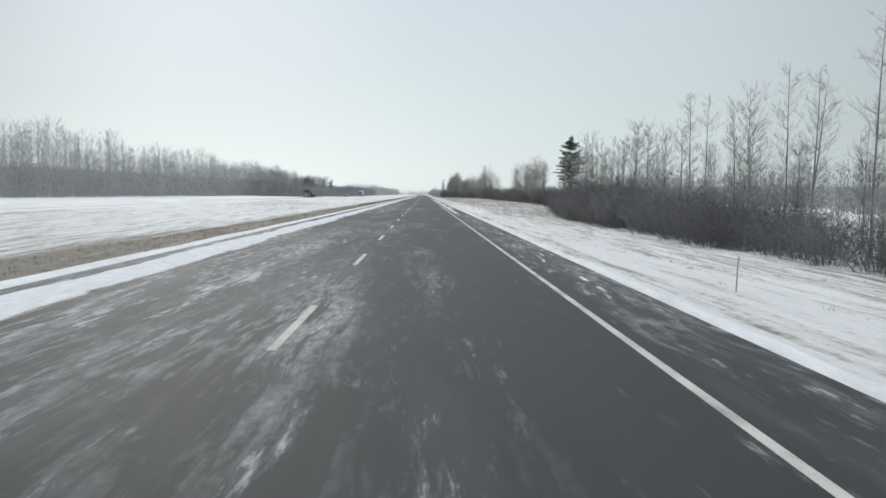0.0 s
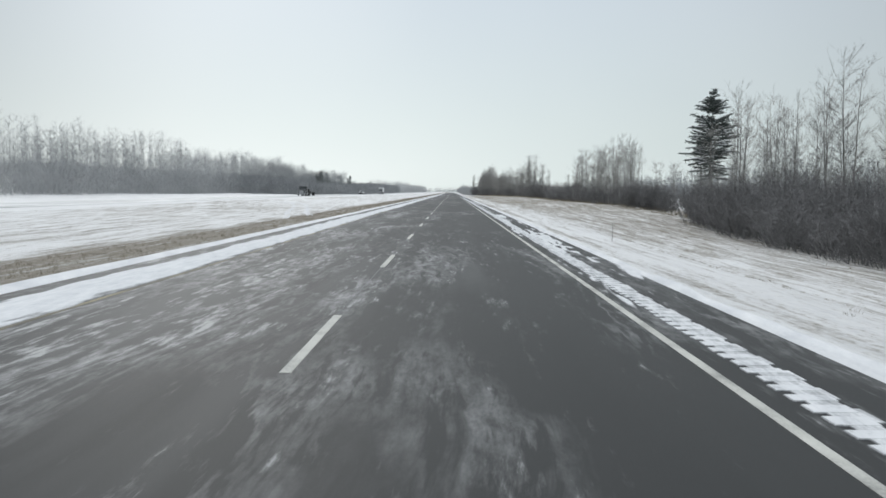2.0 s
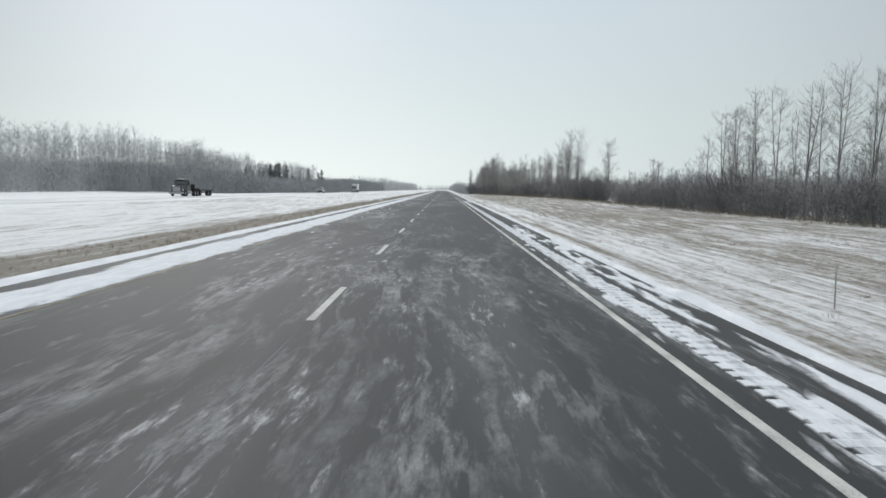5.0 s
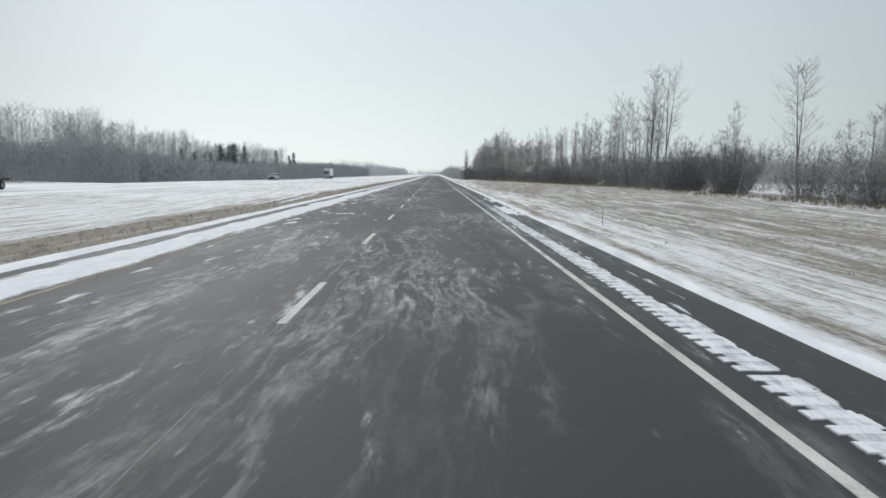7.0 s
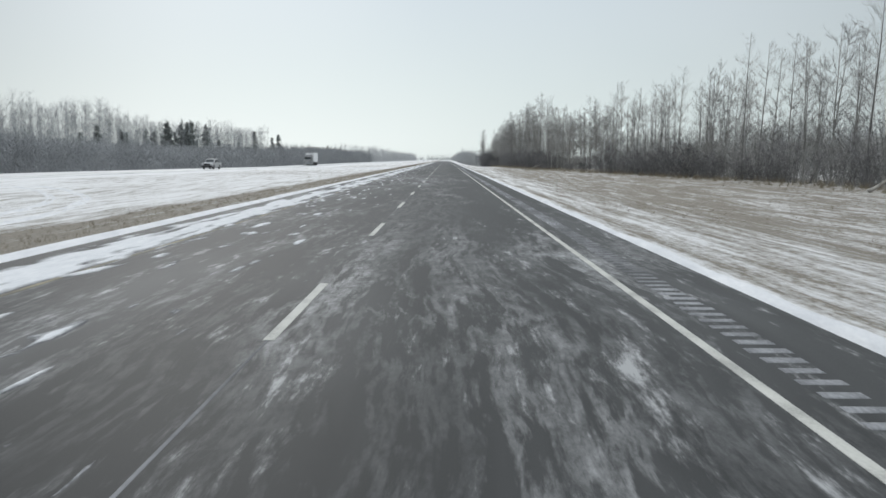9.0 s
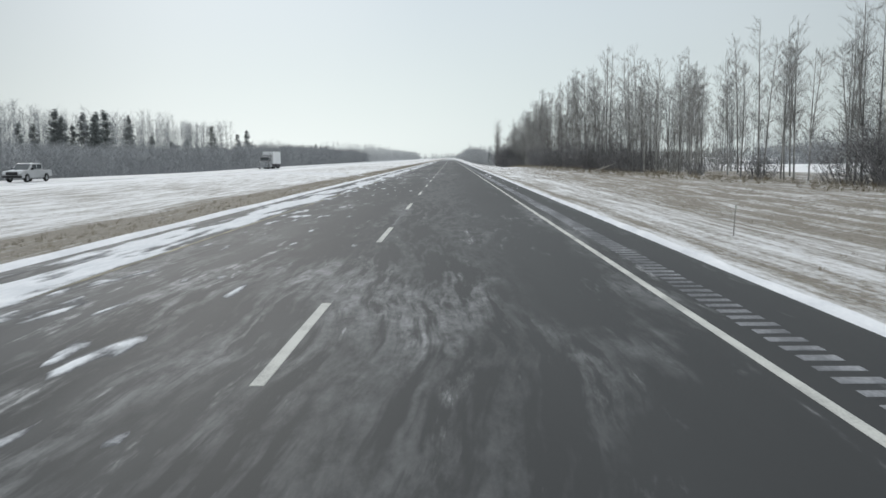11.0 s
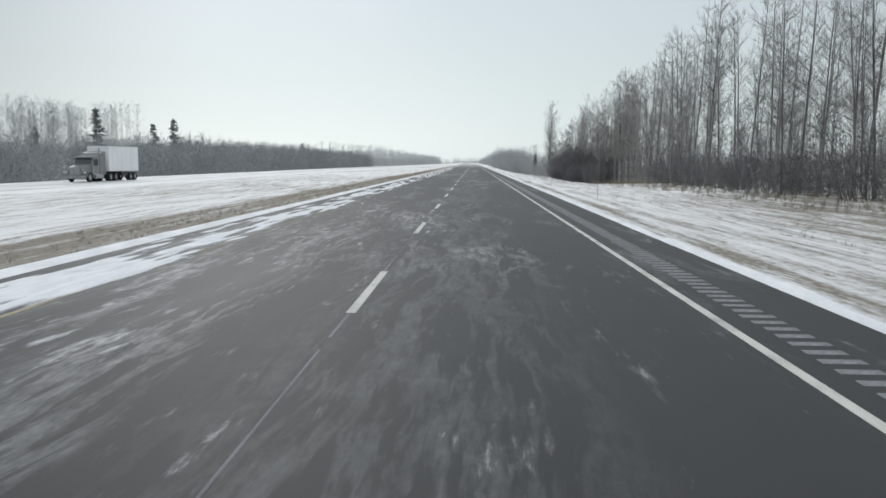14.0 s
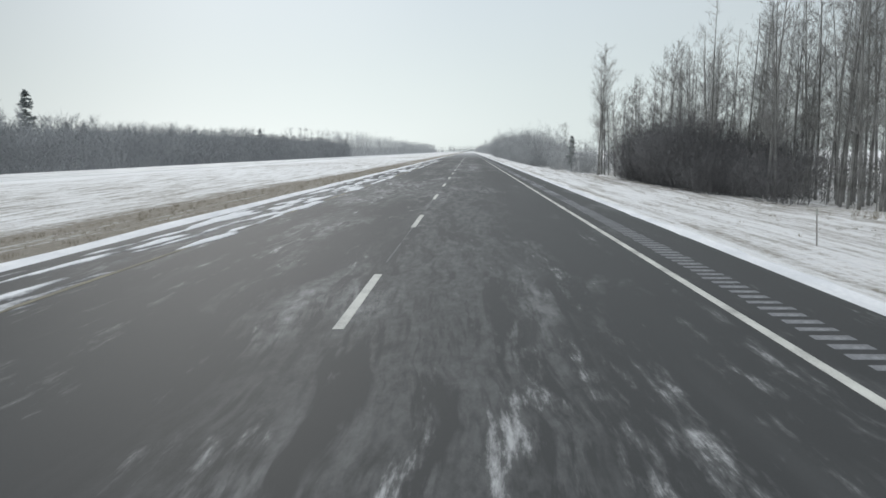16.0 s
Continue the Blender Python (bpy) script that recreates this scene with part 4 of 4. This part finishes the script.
def wood_strip(name, edge, deep, y0, y1, count, heights, label, seed, twigs, mat, wide=0.012, brush=3.0, thick=0.0025, thicket=1.0, fine=0.5):
    """Upright stems of uneven height with rising twigs and a dense brush at their feet; edge: x of the near edge at y."""
    r = np.random.RandomState(seed)
    y = r.uniform(y0, y1, count)
    x = edge(y) + r.uniform(0, 1, count) ** 1.3 * deep
    clump = np.array([noise.noise(Vector((c * 0.03, d * 0.045, seed))) + 0.5 * noise.noise(Vector((c * 0.1, d * 0.14, seed + 7))) for c, d in zip(x, y)])
    h = heights[0] + (heights[1] - heights[0]) * np.clip(0.5 + 1.1 * clump + r.uniform(-.16, .16, count), 0, 1)
    base = np.stack([x, y, ground_height(x, y) - 0.2], 1)
    top = base + np.stack([r.uniform(-.6, .6, count), r.uniform(-.6, .6, count), h], 1)
    sets = [spikes(base, top, h * thick + wide)]
    n = count * twigs
    i = np.repeat(np.arange(count), twigs)
    u = 0.25 + 0.72 * r.rand(n) ** 0.8
    p = base[i] + (top - base)[i] * u[:, None]
    L = h[i] * (0.045 + 0.10 * np.sin(3.14 * np.clip((u - 0.12) / 0.98, 0, 1))) * r.uniform(0.6, 1.3, n)
    w = r.uniform(0, 6.283, n)
    q = p + np.stack([np.cos(w) * 0.75, np.sin(w) * 0.75, r.uniform(0.3, 1.1, n)], 1) * L[:, None]
    sets.append(blades(p, q, np.full(n, wide * 1.6), r))
    n = int(count * twigs * thicket)
    i = r.randint(0, count, n)
    p = base[i] + np.stack([r.uniform(-2, 2, n), r.uniform(-2, 2, n), r.uniform(0, 0.72, n) * brush], 1)
    q = p + np.stack([r.uniform(-.6, .6, n), r.uniform(-.6, .6, n), r.uniform(0.05, 0.75, n)], 1) * brush * fine
    sets.append(blades(p, q, np.full(n, wide * 2.2), r))
    v, f, at = [], [], 0
    for a, b in sets:
        v.append(a)
        f.append(b + at)
        at += len(a)
    me = bpy.data.meshes.new(name)
    me.from_pydata(np.concatenate(v).tolist(), [], np.concatenate(f).tolist())
    me.materials.append(mat)
    me.update()
    return tagged(new(name, me), label, "wood", kind="stuff")


def west(x):
    """A near edge at x whose wood lies on the far side of it."""
    return lambda y: np.full_like(y, x)


# the near-left and farthest strips carry distance haze in their pale twig colour
wood_strip("wood_left_near", west(-76), -28, 60, 430, 2100, (9.8, 16.5), "grey leafless wood paled by haze along the opposite carriageway", 1, 38, M_HAZED, 0.016, 8.5, thicket=1.6, fine=0.36)
wood_strip("wood_left_clump", west(-76), -12, 390, 418, 110, (14.5, 19.5), "tall grey leafless clump at the wood's edge", 12, 60, M_HAZED, 0.016, 10.5)
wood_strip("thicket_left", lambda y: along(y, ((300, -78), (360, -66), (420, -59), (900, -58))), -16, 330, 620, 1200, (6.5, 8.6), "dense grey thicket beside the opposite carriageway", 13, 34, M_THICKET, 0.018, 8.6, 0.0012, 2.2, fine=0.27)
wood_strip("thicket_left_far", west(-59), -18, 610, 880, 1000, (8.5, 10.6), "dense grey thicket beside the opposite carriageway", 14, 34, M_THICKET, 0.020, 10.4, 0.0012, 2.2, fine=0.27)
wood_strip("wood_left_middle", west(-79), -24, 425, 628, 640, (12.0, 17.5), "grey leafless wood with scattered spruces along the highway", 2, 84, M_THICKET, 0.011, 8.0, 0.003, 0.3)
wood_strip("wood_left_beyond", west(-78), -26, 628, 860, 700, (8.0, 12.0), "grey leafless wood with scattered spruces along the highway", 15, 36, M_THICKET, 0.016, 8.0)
wood_strip("wood_left_far", west(-60), -34, 860, 1850, 1500, (12.0, 15.5), "distant grey leafless wood along the highway", 3, 17, M_HAZED, 0.035, 8.0, thicket=1.5)
wood_strip("wood_right_far", west(9), 25, 800, 1900, 900, (6.0, 11.0), "distant leafless thicket along the highway", 4, 24, M_HAZED, 0.03, 6.0)
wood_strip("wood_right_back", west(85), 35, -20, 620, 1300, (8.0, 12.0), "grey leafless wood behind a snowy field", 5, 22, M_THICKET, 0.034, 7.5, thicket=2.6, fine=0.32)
wood_strip("wood_horizon", west(-220), 420, 2300, 2500, 700, (10.0, 16.0), "pale far-off wood across the horizon", 6, 12, M_HAZED, 0.09, 8.0)
wood_strip("undergrowth_first", lambda y: along(y, ((20, 24.0), (140, 26.0), (160, 29.0))), 12, 58, 160, 340, (2.5, 7.5), "fine grey undergrowth among the roadside aspens", 21, 46, M_TWIG, 0.010, 3.0, 0.003)
wood_strip("undergrowth_second", lambda y: along(y, ((165, 28.0), (300, 26.0))), 12, 204, 284, 330, (2.5, 6.0), "fine grey undergrowth behind the roadside bushes", 22, 50, M_TWIG, 0.011, 4.0, 0.003)
wood_strip("undergrowth_grove", lambda y: wood_x(y) + 1.5, 13, 308, 402, 460, (2.0, 6.0), "fine grey undergrowth and saplings inside the grove", 23, 50, M_TWIG, 0.010, 4.5, 0.003)
wood_strip("undergrowth_grove_far", lambda y: wood_x(y) + 1.5, 13, 434, 605, 600, (3.0, 10.0), "fine grey undergrowth and saplings inside the grove", 24, 50, M_TWIG, 0.010, 3.2, 0.003)


# ---- dry grass standing through the snow ----
def grass_field():
    r = np.random.RandomState(8)
    n = 16000
    y = r.uniform(4, 620, n)
    x = r.uniform(3.0, 22, n)
    dens = along(y, ((0, 0.45), (120, 0.8), (200, 1.0), (480, 0.9), (540, 0.5), (640, 0.4)))
    edge = along(y, ((0, 6.5), (200, 5.0), (330, 3.8), (520, 6.0)))
    patch = np.array([noise.noise(Vector((a * 0.35, b * 0.07, 2.0))) for a, b in zip(x, y)])
    keep = (r.rand(n) < dens) & (patch > -0.05) & ((x > edge) | (r.rand(n) < 0.25))
    spots = [(x[keep], y[keep], r.uniform(0.04, 0.13, keep.sum()), 7)]
    m = 8000
    spots.append((-r.uniform(9.4, 13.8, m), r.uniform(8, 620, m), r.uniform(0.05, 0.16, m), 6))
    m = 3000
    y = r.uniform(150, 545, m)
    spots.append((along(y, ((150, 26), (300, 22.8), (430, 16.0), (545, 13.5))) + r.uniform(-2.2, 2.5, m), y, r.uniform(0.25, 0.65, m), 9))
    v = []
    for x, y, h, blades in spots:
        i = np.repeat(np.arange(len(x)), blades)
        k = len(i)
        px, py, hh = x[i] + r.uniform(-.08, .08, k), y[i] + r.uniform(-.08, .08, k), h[i] * r.uniform(.6, 1.1, k)
        z = ground_height(px, py) - 0.02
        a, lean = r.uniform(0, 6.283, k), r.uniform(0.1, 0.6, k) * h[i]
        v.append(np.stack([np.stack([px - 0.006, py, z], 1), np.stack([px + 0.006, py, z], 1), np.stack([px + np.cos(a) * lean, py + np.sin(a) * lean, z + hh], 1)], 1).reshape(-1, 3))
    v = np.concatenate(v)
    me = bpy.data.meshes.new("dry_grass")
    me.from_pydata(v.tolist(), [], np.arange(len(v)).reshape(-1, 3).tolist())
    me.materials.append(M_GRASS)
    return tagged(new("dry_grass", me), "dry brown roadside grass poking through the snow", "grass", kind="stuff")


grass_field()


# ---- marker stakes ----
def stake():
    ob = tagged(new("marker_stake"), "thin weathered roadside marker stake in the snow", "marker post", "roadside stakes")
    bm = bmesh.new()
    bmesh.ops.create_cone(bm, cap_ends=True, segments=8, radius1=0.014, radius2=0.010, depth=0.74)
    bmesh.ops.translate(bm, verts=bm.verts, vec=(0, 0, 0.31))
    part("pole", bm, M_STAKE, ob)
    bm = bmesh.new()
    bmesh.ops.create_cube(bm, size=1)
    bmesh.ops.scale(bm, verts=bm.verts, vec=(0.045, 0.010, 0.10))
    bmesh.ops.bevel(bm, geom=bm.edges[:], offset=0.004, segments=1, affect="EDGES")
    bmesh.ops.translate(bm, verts=bm.verts, vec=(0, -0.017, 0.62))
    part("marker_plate", bm, M_WHITE, ob, "small pale marker plate")
    return ob


first_stake = stake()
for i in range(14):
    x, y = 3.85 + rnd.uniform(-.1, .1), 16.0 + 39.5 * i
    m = pose(x, y, float(ground_height(x, y)), rnd.uniform(-2, 2), rnd.uniform(-3, 3), rnd.uniform(-20, 20))
    if i == 0:
        first_stake.matrix_basis = m
    else:
        copy_thing(first_stake, m)

# ---- fallen deadwood at the foot of the trees ----
def fallen_log(seed, length, r):
    """A barkless trunk broken at one end, with the stubs of its limbs."""
    g = random.Random(seed)
    ob = tagged(new("fallen_log"), "pale barkless fallen log propped on the grassy bank", "log", "fallen logs")
    wood = Rods()
    pts = bent(Vector((-length / 2, 0, r)), Vector((1, 0.05, 0.42)), length, 6, g, 0.05, 0.0)
    wood.rod([pts[0] - Vector((0.04, 0, 0))] + pts + [pts[-1] + Vector((0.05, 0, 0.01))], [r * 0.4] + [r * (1 - 0.09 * i) for i in range(7)] + [r * 0.1], 8)
    new("trunk", wood.mesh("trunk", M_DEAD, True)).parent = ob
    for i in (2, 4, 5):
        stub = Rods()
        stub.rod([pts[i], pts[i] + Vector((0.1, g.uniform(-.2, .2), 0.25)), pts[i] + Vector((0.22, g.uniform(-.3, .3), 0.36))], [r * 0.35, r * 0.22, r * 0.05], 5)
        new("branch_stub", stub.mesh("branch_stub", M_DEAD, True)).parent = ob
    return ob


for i, (x, y, long, turn) in enumerate(((20.2, 330.0, 1.9, 25), (16.4, 447.5, 2.4, -20))):
    fallen_log(70 + i, long, 0.11).matrix_basis = pose(x, y, float(ground_height(x, y)) - 0.03, 0, 0, turn)

# ---- vehicles standing on the opposite carriageway ----
M_SILVER = material("silver_car_paint", ((0.40, 0.41, 0.42), (0.52, 0.53, 0.54)), 1.5, (1, 1, 1), 0.35, 0.35, 0.03, 20)
M_CHARCOAL = material("charcoal_truck_paint", ((0.05, 0.055, 0.06), (0.10, 0.105, 0.11)), 1.5, (1, 1, 1), 0.4, 0.2, 0.03, 20)
M_GREYTRUCK = material("grey_truck_paint", ((0.17, 0.175, 0.18), (0.27, 0.275, 0.28)), 1.5, (1, 1, 1), 0.4, 0.2, 0.03, 20)
M_BOX = material("white_trailer_panel", ((0.74, 0.75, 0.76), (0.88, 0.885, 0.89)), 0.8, (1, 1, 0.4), 0.55, 0.0, 0.05, 12)
M_RUBBER = material("tyre_rubber", ((0.02, 0.02, 0.021), (0.045, 0.045, 0.046)), 5.0, (1, 1, 1), 0.85, 0.0, 0.2, 30)
M_RIM = material("dull_alloy", ((0.30, 0.31, 0.32), (0.48, 0.49, 0.50)), 5.0, (1, 1, 1), 0.4, 0.8, 0.05, 20)
M_TRIM = material("black_trim", ((0.02, 0.02, 0.022), (0.05, 0.05, 0.052)), 4.0, (1, 1, 1), 0.6, 0.0, 0.1, 25)
M_LAMP = material("clear_lamp_lens", ((0.62, 0.64, 0.66), (0.80, 0.81, 0.82)), 6.0, (1, 1, 1), 0.15, 0.0, 0.0, 20, spec=0.6)
M_GLASS = bpy.data.materials.new("tinted_glass")
M_GLASS.use_nodes = True
gp = M_GLASS.node_tree.nodes["Principled BSDF"]
gp.inputs["Base Color"].default_value, gp.inputs["Roughness"].default_value = (0.05, 0.06, 0.065, 1), 0.06
gp.inputs["Specular IOR Level"].default_value = 0.6


def extruded(profile, half, e=0.03):
    """A side profile of (y, z) points drawn out across x, with rounded long edges."""
    bm = bmesh.new()
    a = [bm.verts.new((-half, y, z)) for y, z in profile]
    b = [bm.verts.new((half, y, z)) for y, z in profile]
    n = len(profile)
    sides = [bm.faces.new(a), bm.faces.new(list(reversed(b)))]
    for i in range(n):
        bm.faces.new((a[(i + 1) % n], a[i], b[i], b[(i + 1) % n]))
    bmesh.ops.recalc_face_normals(bm, faces=bm.faces[:])
    if e:
        rim = [k for k in bm.edges if k.link_faces and sum(f in sides for f in k.link_faces) == 1]
        bmesh.ops.bevel(bm, geom=rim, offset=e, segments=2, affect="EDGES", profile=0.6)
    return bm


def block(x0, x1, y0, y1, z0, z1, e=0.02):
    bm = bmesh.new()
    bmesh.ops.create_cube(bm, size=1)
    bmesh.ops.scale(bm, verts=bm.verts, vec=(x1 - x0, y1 - y0, z1 - z0))
    bmesh.ops.translate(bm, verts=bm.verts, vec=((x0 + x1) / 2, (y0 + y1) / 2, (z0 + z1) / 2))
    if e:
        bmesh.ops.bevel(bm, geom=bm.edges[:], offset=e, segments=2, affect="EDGES")
    return bm


def wheel(parent, x, y, r, w):
    bm = bmesh.new()
    ring = [(0.62, -.5), (0.9, -.5), (1.0, -.36), (1.0, .36), (0.9, .5), (0.62, .5)]
    seg = 24
    rows = [[bm.verts.new((x + q * w, y + math.cos(2 * math.pi * k / seg) * p * r, r + math.sin(2 * math.pi * k / seg) * p * r)) for k in range(seg)] for p, q in ring]
    for i in range(len(ring)):
        for k in range(seg):
            bm.faces.new((rows[i][k], rows[i][(k + 1) % seg], rows[(i + 1) % len(ring)][(k + 1) % seg], rows[(i + 1) % len(ring)][k]))
    bmesh.ops.recalc_face_normals(bm, faces=bm.faces[:])
    t = part("wheel", bm, M_RUBBER, parent, "black rubber tyre")
    bm = bmesh.new()
    bmesh.ops.create_cone(bm, cap_ends=True, segments=20, radius1=r * 0.62, radius2=r * 0.60, depth=w * 0.8, matrix=pose(x, y, r, 0, 90, 0))
    caps = [f for f in bm.faces if len(f.verts) > 4]
    bmesh.ops.inset_region(bm, faces=caps, thickness=r * 0.12, depth=-w * 0.12)
    part("rim", bm, M_RIM, t, "dull metal rim")


def arch(y, r, z):
    return [(y + math.cos(w) * r, z + math.sin(w) * r) for w in np.linspace(0, math.pi, 9)]


def pickup():
    ob = tagged(new("pickup_truck"), "silver crew-cab pickup truck with snow on roof and bonnet", "pickup truck")
    prof = [(-2.85, 0.45), (-2.88, 0.95), (-2.70, 1.12), (-1.35, 1.20), (2.85, 1.20), (2.90, 0.55), (2.35, 0.48)] + arch(1.80, 0.46, 0.42) + [(1.2, 0.42), (-1.2, 0.42)] + arch(-1.85, 0.46, 0.42) + [(-2.45, 0.42)]
    part("body", extruded(prof, 0.98, 0.05), M_SILVER, ob)
    cab = part("cab", extruded([(-1.42, 1.19), (-0.62, 1.82), (-0.35, 1.88), (1.05, 1.88), (1.22, 1.80), (1.32, 1.19)], 0.86, 0.07), M_SILVER, ob)
    part("windscreen", extruded([(-1.375, 1.27), (-0.70, 1.80), (-0.72, 1.82), (-1.40, 1.285)], 0.72, 0.0), M_GLASS, cab, "tinted windscreen")
    for s in (-1, 1):
        for y0, y1 in ((-0.72, 0.12), (0.20, 1.08)):
            bm = block(s * 0.862 - 0.006, s * 0.862 + 0.006, y0, y1, 1.30, 1.76, 0.004)
            part("side_window", bm, M_GLASS, cab, "tinted side window")
        part("mirror", block(s * 1.0 - 0.11, s * 1.0 + 0.11, -0.98, -0.86, 1.22, 1.42, 0.03), M_TRIM, ob)
        part("headlight", block(s * 0.78 - 0.15, s * 0.78 + 0.15, -2.93, -2.80, 0.82, 1.0, 0.03), M_LAMP, ob, "clear headlight")
        for y in (-1.85, 1.80):
            wheel(ob, s * 0.86, y, 0.40, 0.27)
    part("grille", block(-0.58, 0.58, -2.93, -2.84, 0.72, 1.04, 0.03), M_TRIM, ob, "dark grille")
    part("front_bumper", block(-0.99, 0.99, -3.02, -2.82, 0.45, 0.68, 0.05), M_TRIM, ob)
    part("rear_bumper", block(-0.95, 0.95, 2.86, 3.02, 0.48, 0.68, 0.04), M_RIM, ob)
    part("bed_liner", block(-0.80, 0.80, 1.36, 2.78, 1.195, 1.215, 0.004), M_TRIM, ob)
    part("roof_snow", block(-0.74, 0.74, -0.34, 1.04, 1.875, 1.91, 0.012), M_SNOW, ob, "thin layer of snow on the roof")
    part("bonnet_snow", extruded([(-2.62, 1.125), (-1.48, 1.195), (-1.48, 1.22), (-2.62, 1.15)], 0.80, 0.008), M_SNOW, ob, "thin layer of snow on the bonnet")
    return ob


def tractor(ob, paint, sleeper=True):
    """The conventional tractor of a road train: bonnet, cab, sleeper, stacks, tanks and wheels."""
    prof = [(-3.3, 0.55), (-3.34, 1.15), (-3.15, 1.62), (-1.55, 1.95), (-1.45, 0.6), (-1.6, 0.6)] + arch(-2.25, 0.58, 0.58) + [(-2.9, 0.55)]
    part("bonnet", extruded(prof, 0.95, 0.10), paint, ob)
    cab = part("cab", extruded([(-1.55, 0.75), (-1.55, 1.95), (-1.28, 2.75), (-1.0, 2.92), (0.1, 2.95), (0.1, 0.75)], 1.08, 0.08), paint, ob)
    part("windscreen", extruded([(-1.56, 2.02), (-1.33, 2.66), (-1.31, 2.65), (-1.54, 2.01)], 0.94, 0.0), M_GLASS, cab, "tinted windscreen")
    if sleeper:
        part("sleeper", extruded([(0.1, 0.8), (0.1, 2.95), (0.35, 3.25), (1.55, 3.45), (1.6, 0.8)], 1.12, 0.08), paint, ob)
    part("visor", block(-0.98, 0.98, -1.68, -1.22, 2.72, 2.80, 0.02), M_RIM, ob)
    part("grille", block(-0.60, 0.60, -3.40, -3.28, 0.80, 1.55, 0.03), M_RIM, ob, "bright metal grille")
    part("front_bumper", block(-1.2, 1.2, -3.52, -3.28, 0.38, 0.74, 0.05), M_RIM, ob, "bright metal bumper")
    part("frame", block(-0.45, 0.45, -3.0, 4.4, 0.62, 0.88, 0.03), M_TRIM, ob)
    for s in (-1, 1):
        part("headlight", block(s * 0.98 - 0.15, s * 0.98 + 0.15, -3.30, -3.05, 0.98, 1.18, 0.05), M_LAMP, ob, "clear headlight")
        part("side_window", block(s * 1.084 - 0.006, s * 1.084 + 0.006, -1.28, -0.25, 1.85, 2.55, 0.004), M_GLASS, cab, "tinted side window")
        part("fuel_tank", block(s * 0.98 - 0.28, s * 0.98 + 0.28, -1.3, 0.9, 0.38, 0.92, 0.15), M_RIM, ob, "metal fuel tank")
        part("mudguard", extruded(arch(-2.25, 0.72, 0.58) + list(reversed(arch(-2.25, 0.60, 0.58))), 0.20, 0.0), paint, ob).location = (s * 1.0, 0, 0)
        bm = bmesh.new()
        bmesh.ops.create_cone(bm, cap_ends=True, segments=12, radius1=0.085, radius2=0.075, depth=3.0, matrix=pose(s * 1.02, 0.22, 2.35))
        part("exhaust_stack", bm, M_RIM, ob, "bright exhaust stack")
        wheel(ob, s * 1.02, -2.25, 0.52, 0.30)
        for y in (2.6, 3.9):
            wheel(ob, s * 0.92, y, 0.52, 0.58)


def box_truck():
    ob = tagged(new("semi_truck"), "semi truck with grey tractor and plain white box trailer", "truck")
    tractor(ob, M_GREYTRUCK)
    trailer = part("trailer_box", block(-1.28, 1.28, 2.0, 9.9, 1.15, 4.15, 0.05), M_BOX, ob, "plain white trailer box")
    for y in np.arange(2.9, 9.7, 1.2):
        for s in (-1, 1):
            part("side_rib", block(s * 1.285 - 0.012, s * 1.285 + 0.012, y - 0.03, y + 0.03, 1.25, 4.0, 0.004), M_BOX, trailer)
    part("roof_rail", block(-1.30, 1.30, 1.98, 9.92, 4.09, 4.17, 0.02), M_RIM, trailer)
    part("side_skirt", block(-1.22, 1.22, 5.3, 7.0, 0.62, 1.15, 0.03), M_TRIM, ob)
    for s in (-1, 1):
        for y in (7.9, 9.1):
            wheel(ob, s * 0.92, y, 0.50, 0.56)
        part("landing_leg", block(s * 0.8 - 0.06, s * 0.8 + 0.06, 5.0, 5.15, 0.25, 1.15, 0.01), M_TRIM, ob)
    return ob


def flatbed_truck():
    ob = tagged(new("flatbed_truck"), "dark truck hauling an empty low flatbed trailer", "truck")
    tractor(ob, M_CHARCOAL, False)
    part("flatbed", block(-1.25, 1.25, 4.7, 12.5, 0.92, 1.14, 0.04), M_TRIM, ob, "dark low flatbed deck")
    part("deck_step", block(-1.25, 1.25, 2.0, 4.75, 1.15, 1.38, 0.04), M_TRIM, ob)
    part("headboard", block(-1.22, 1.22, 2.0, 2.15, 1.38, 2.0, 0.03), M_TRIM, ob)
    for s in (-1, 1):
        for y in (10.0, 11.3):
            wheel(ob, s * 0.92, y, 0.45, 0.56)
    return ob


FAR_TOP = -0.47
pickup().matrix_basis = pose(-45.6, 433.0, FAR_TOP + float(far_dip(433.0)))
box_truck().matrix_basis = pose(-46.3, 537.6, FAR_TOP + float(far_dip(542.0)), -0.11)
flatbed_truck().matrix_basis = pose(-46.0, 291.0, FAR_TOP)
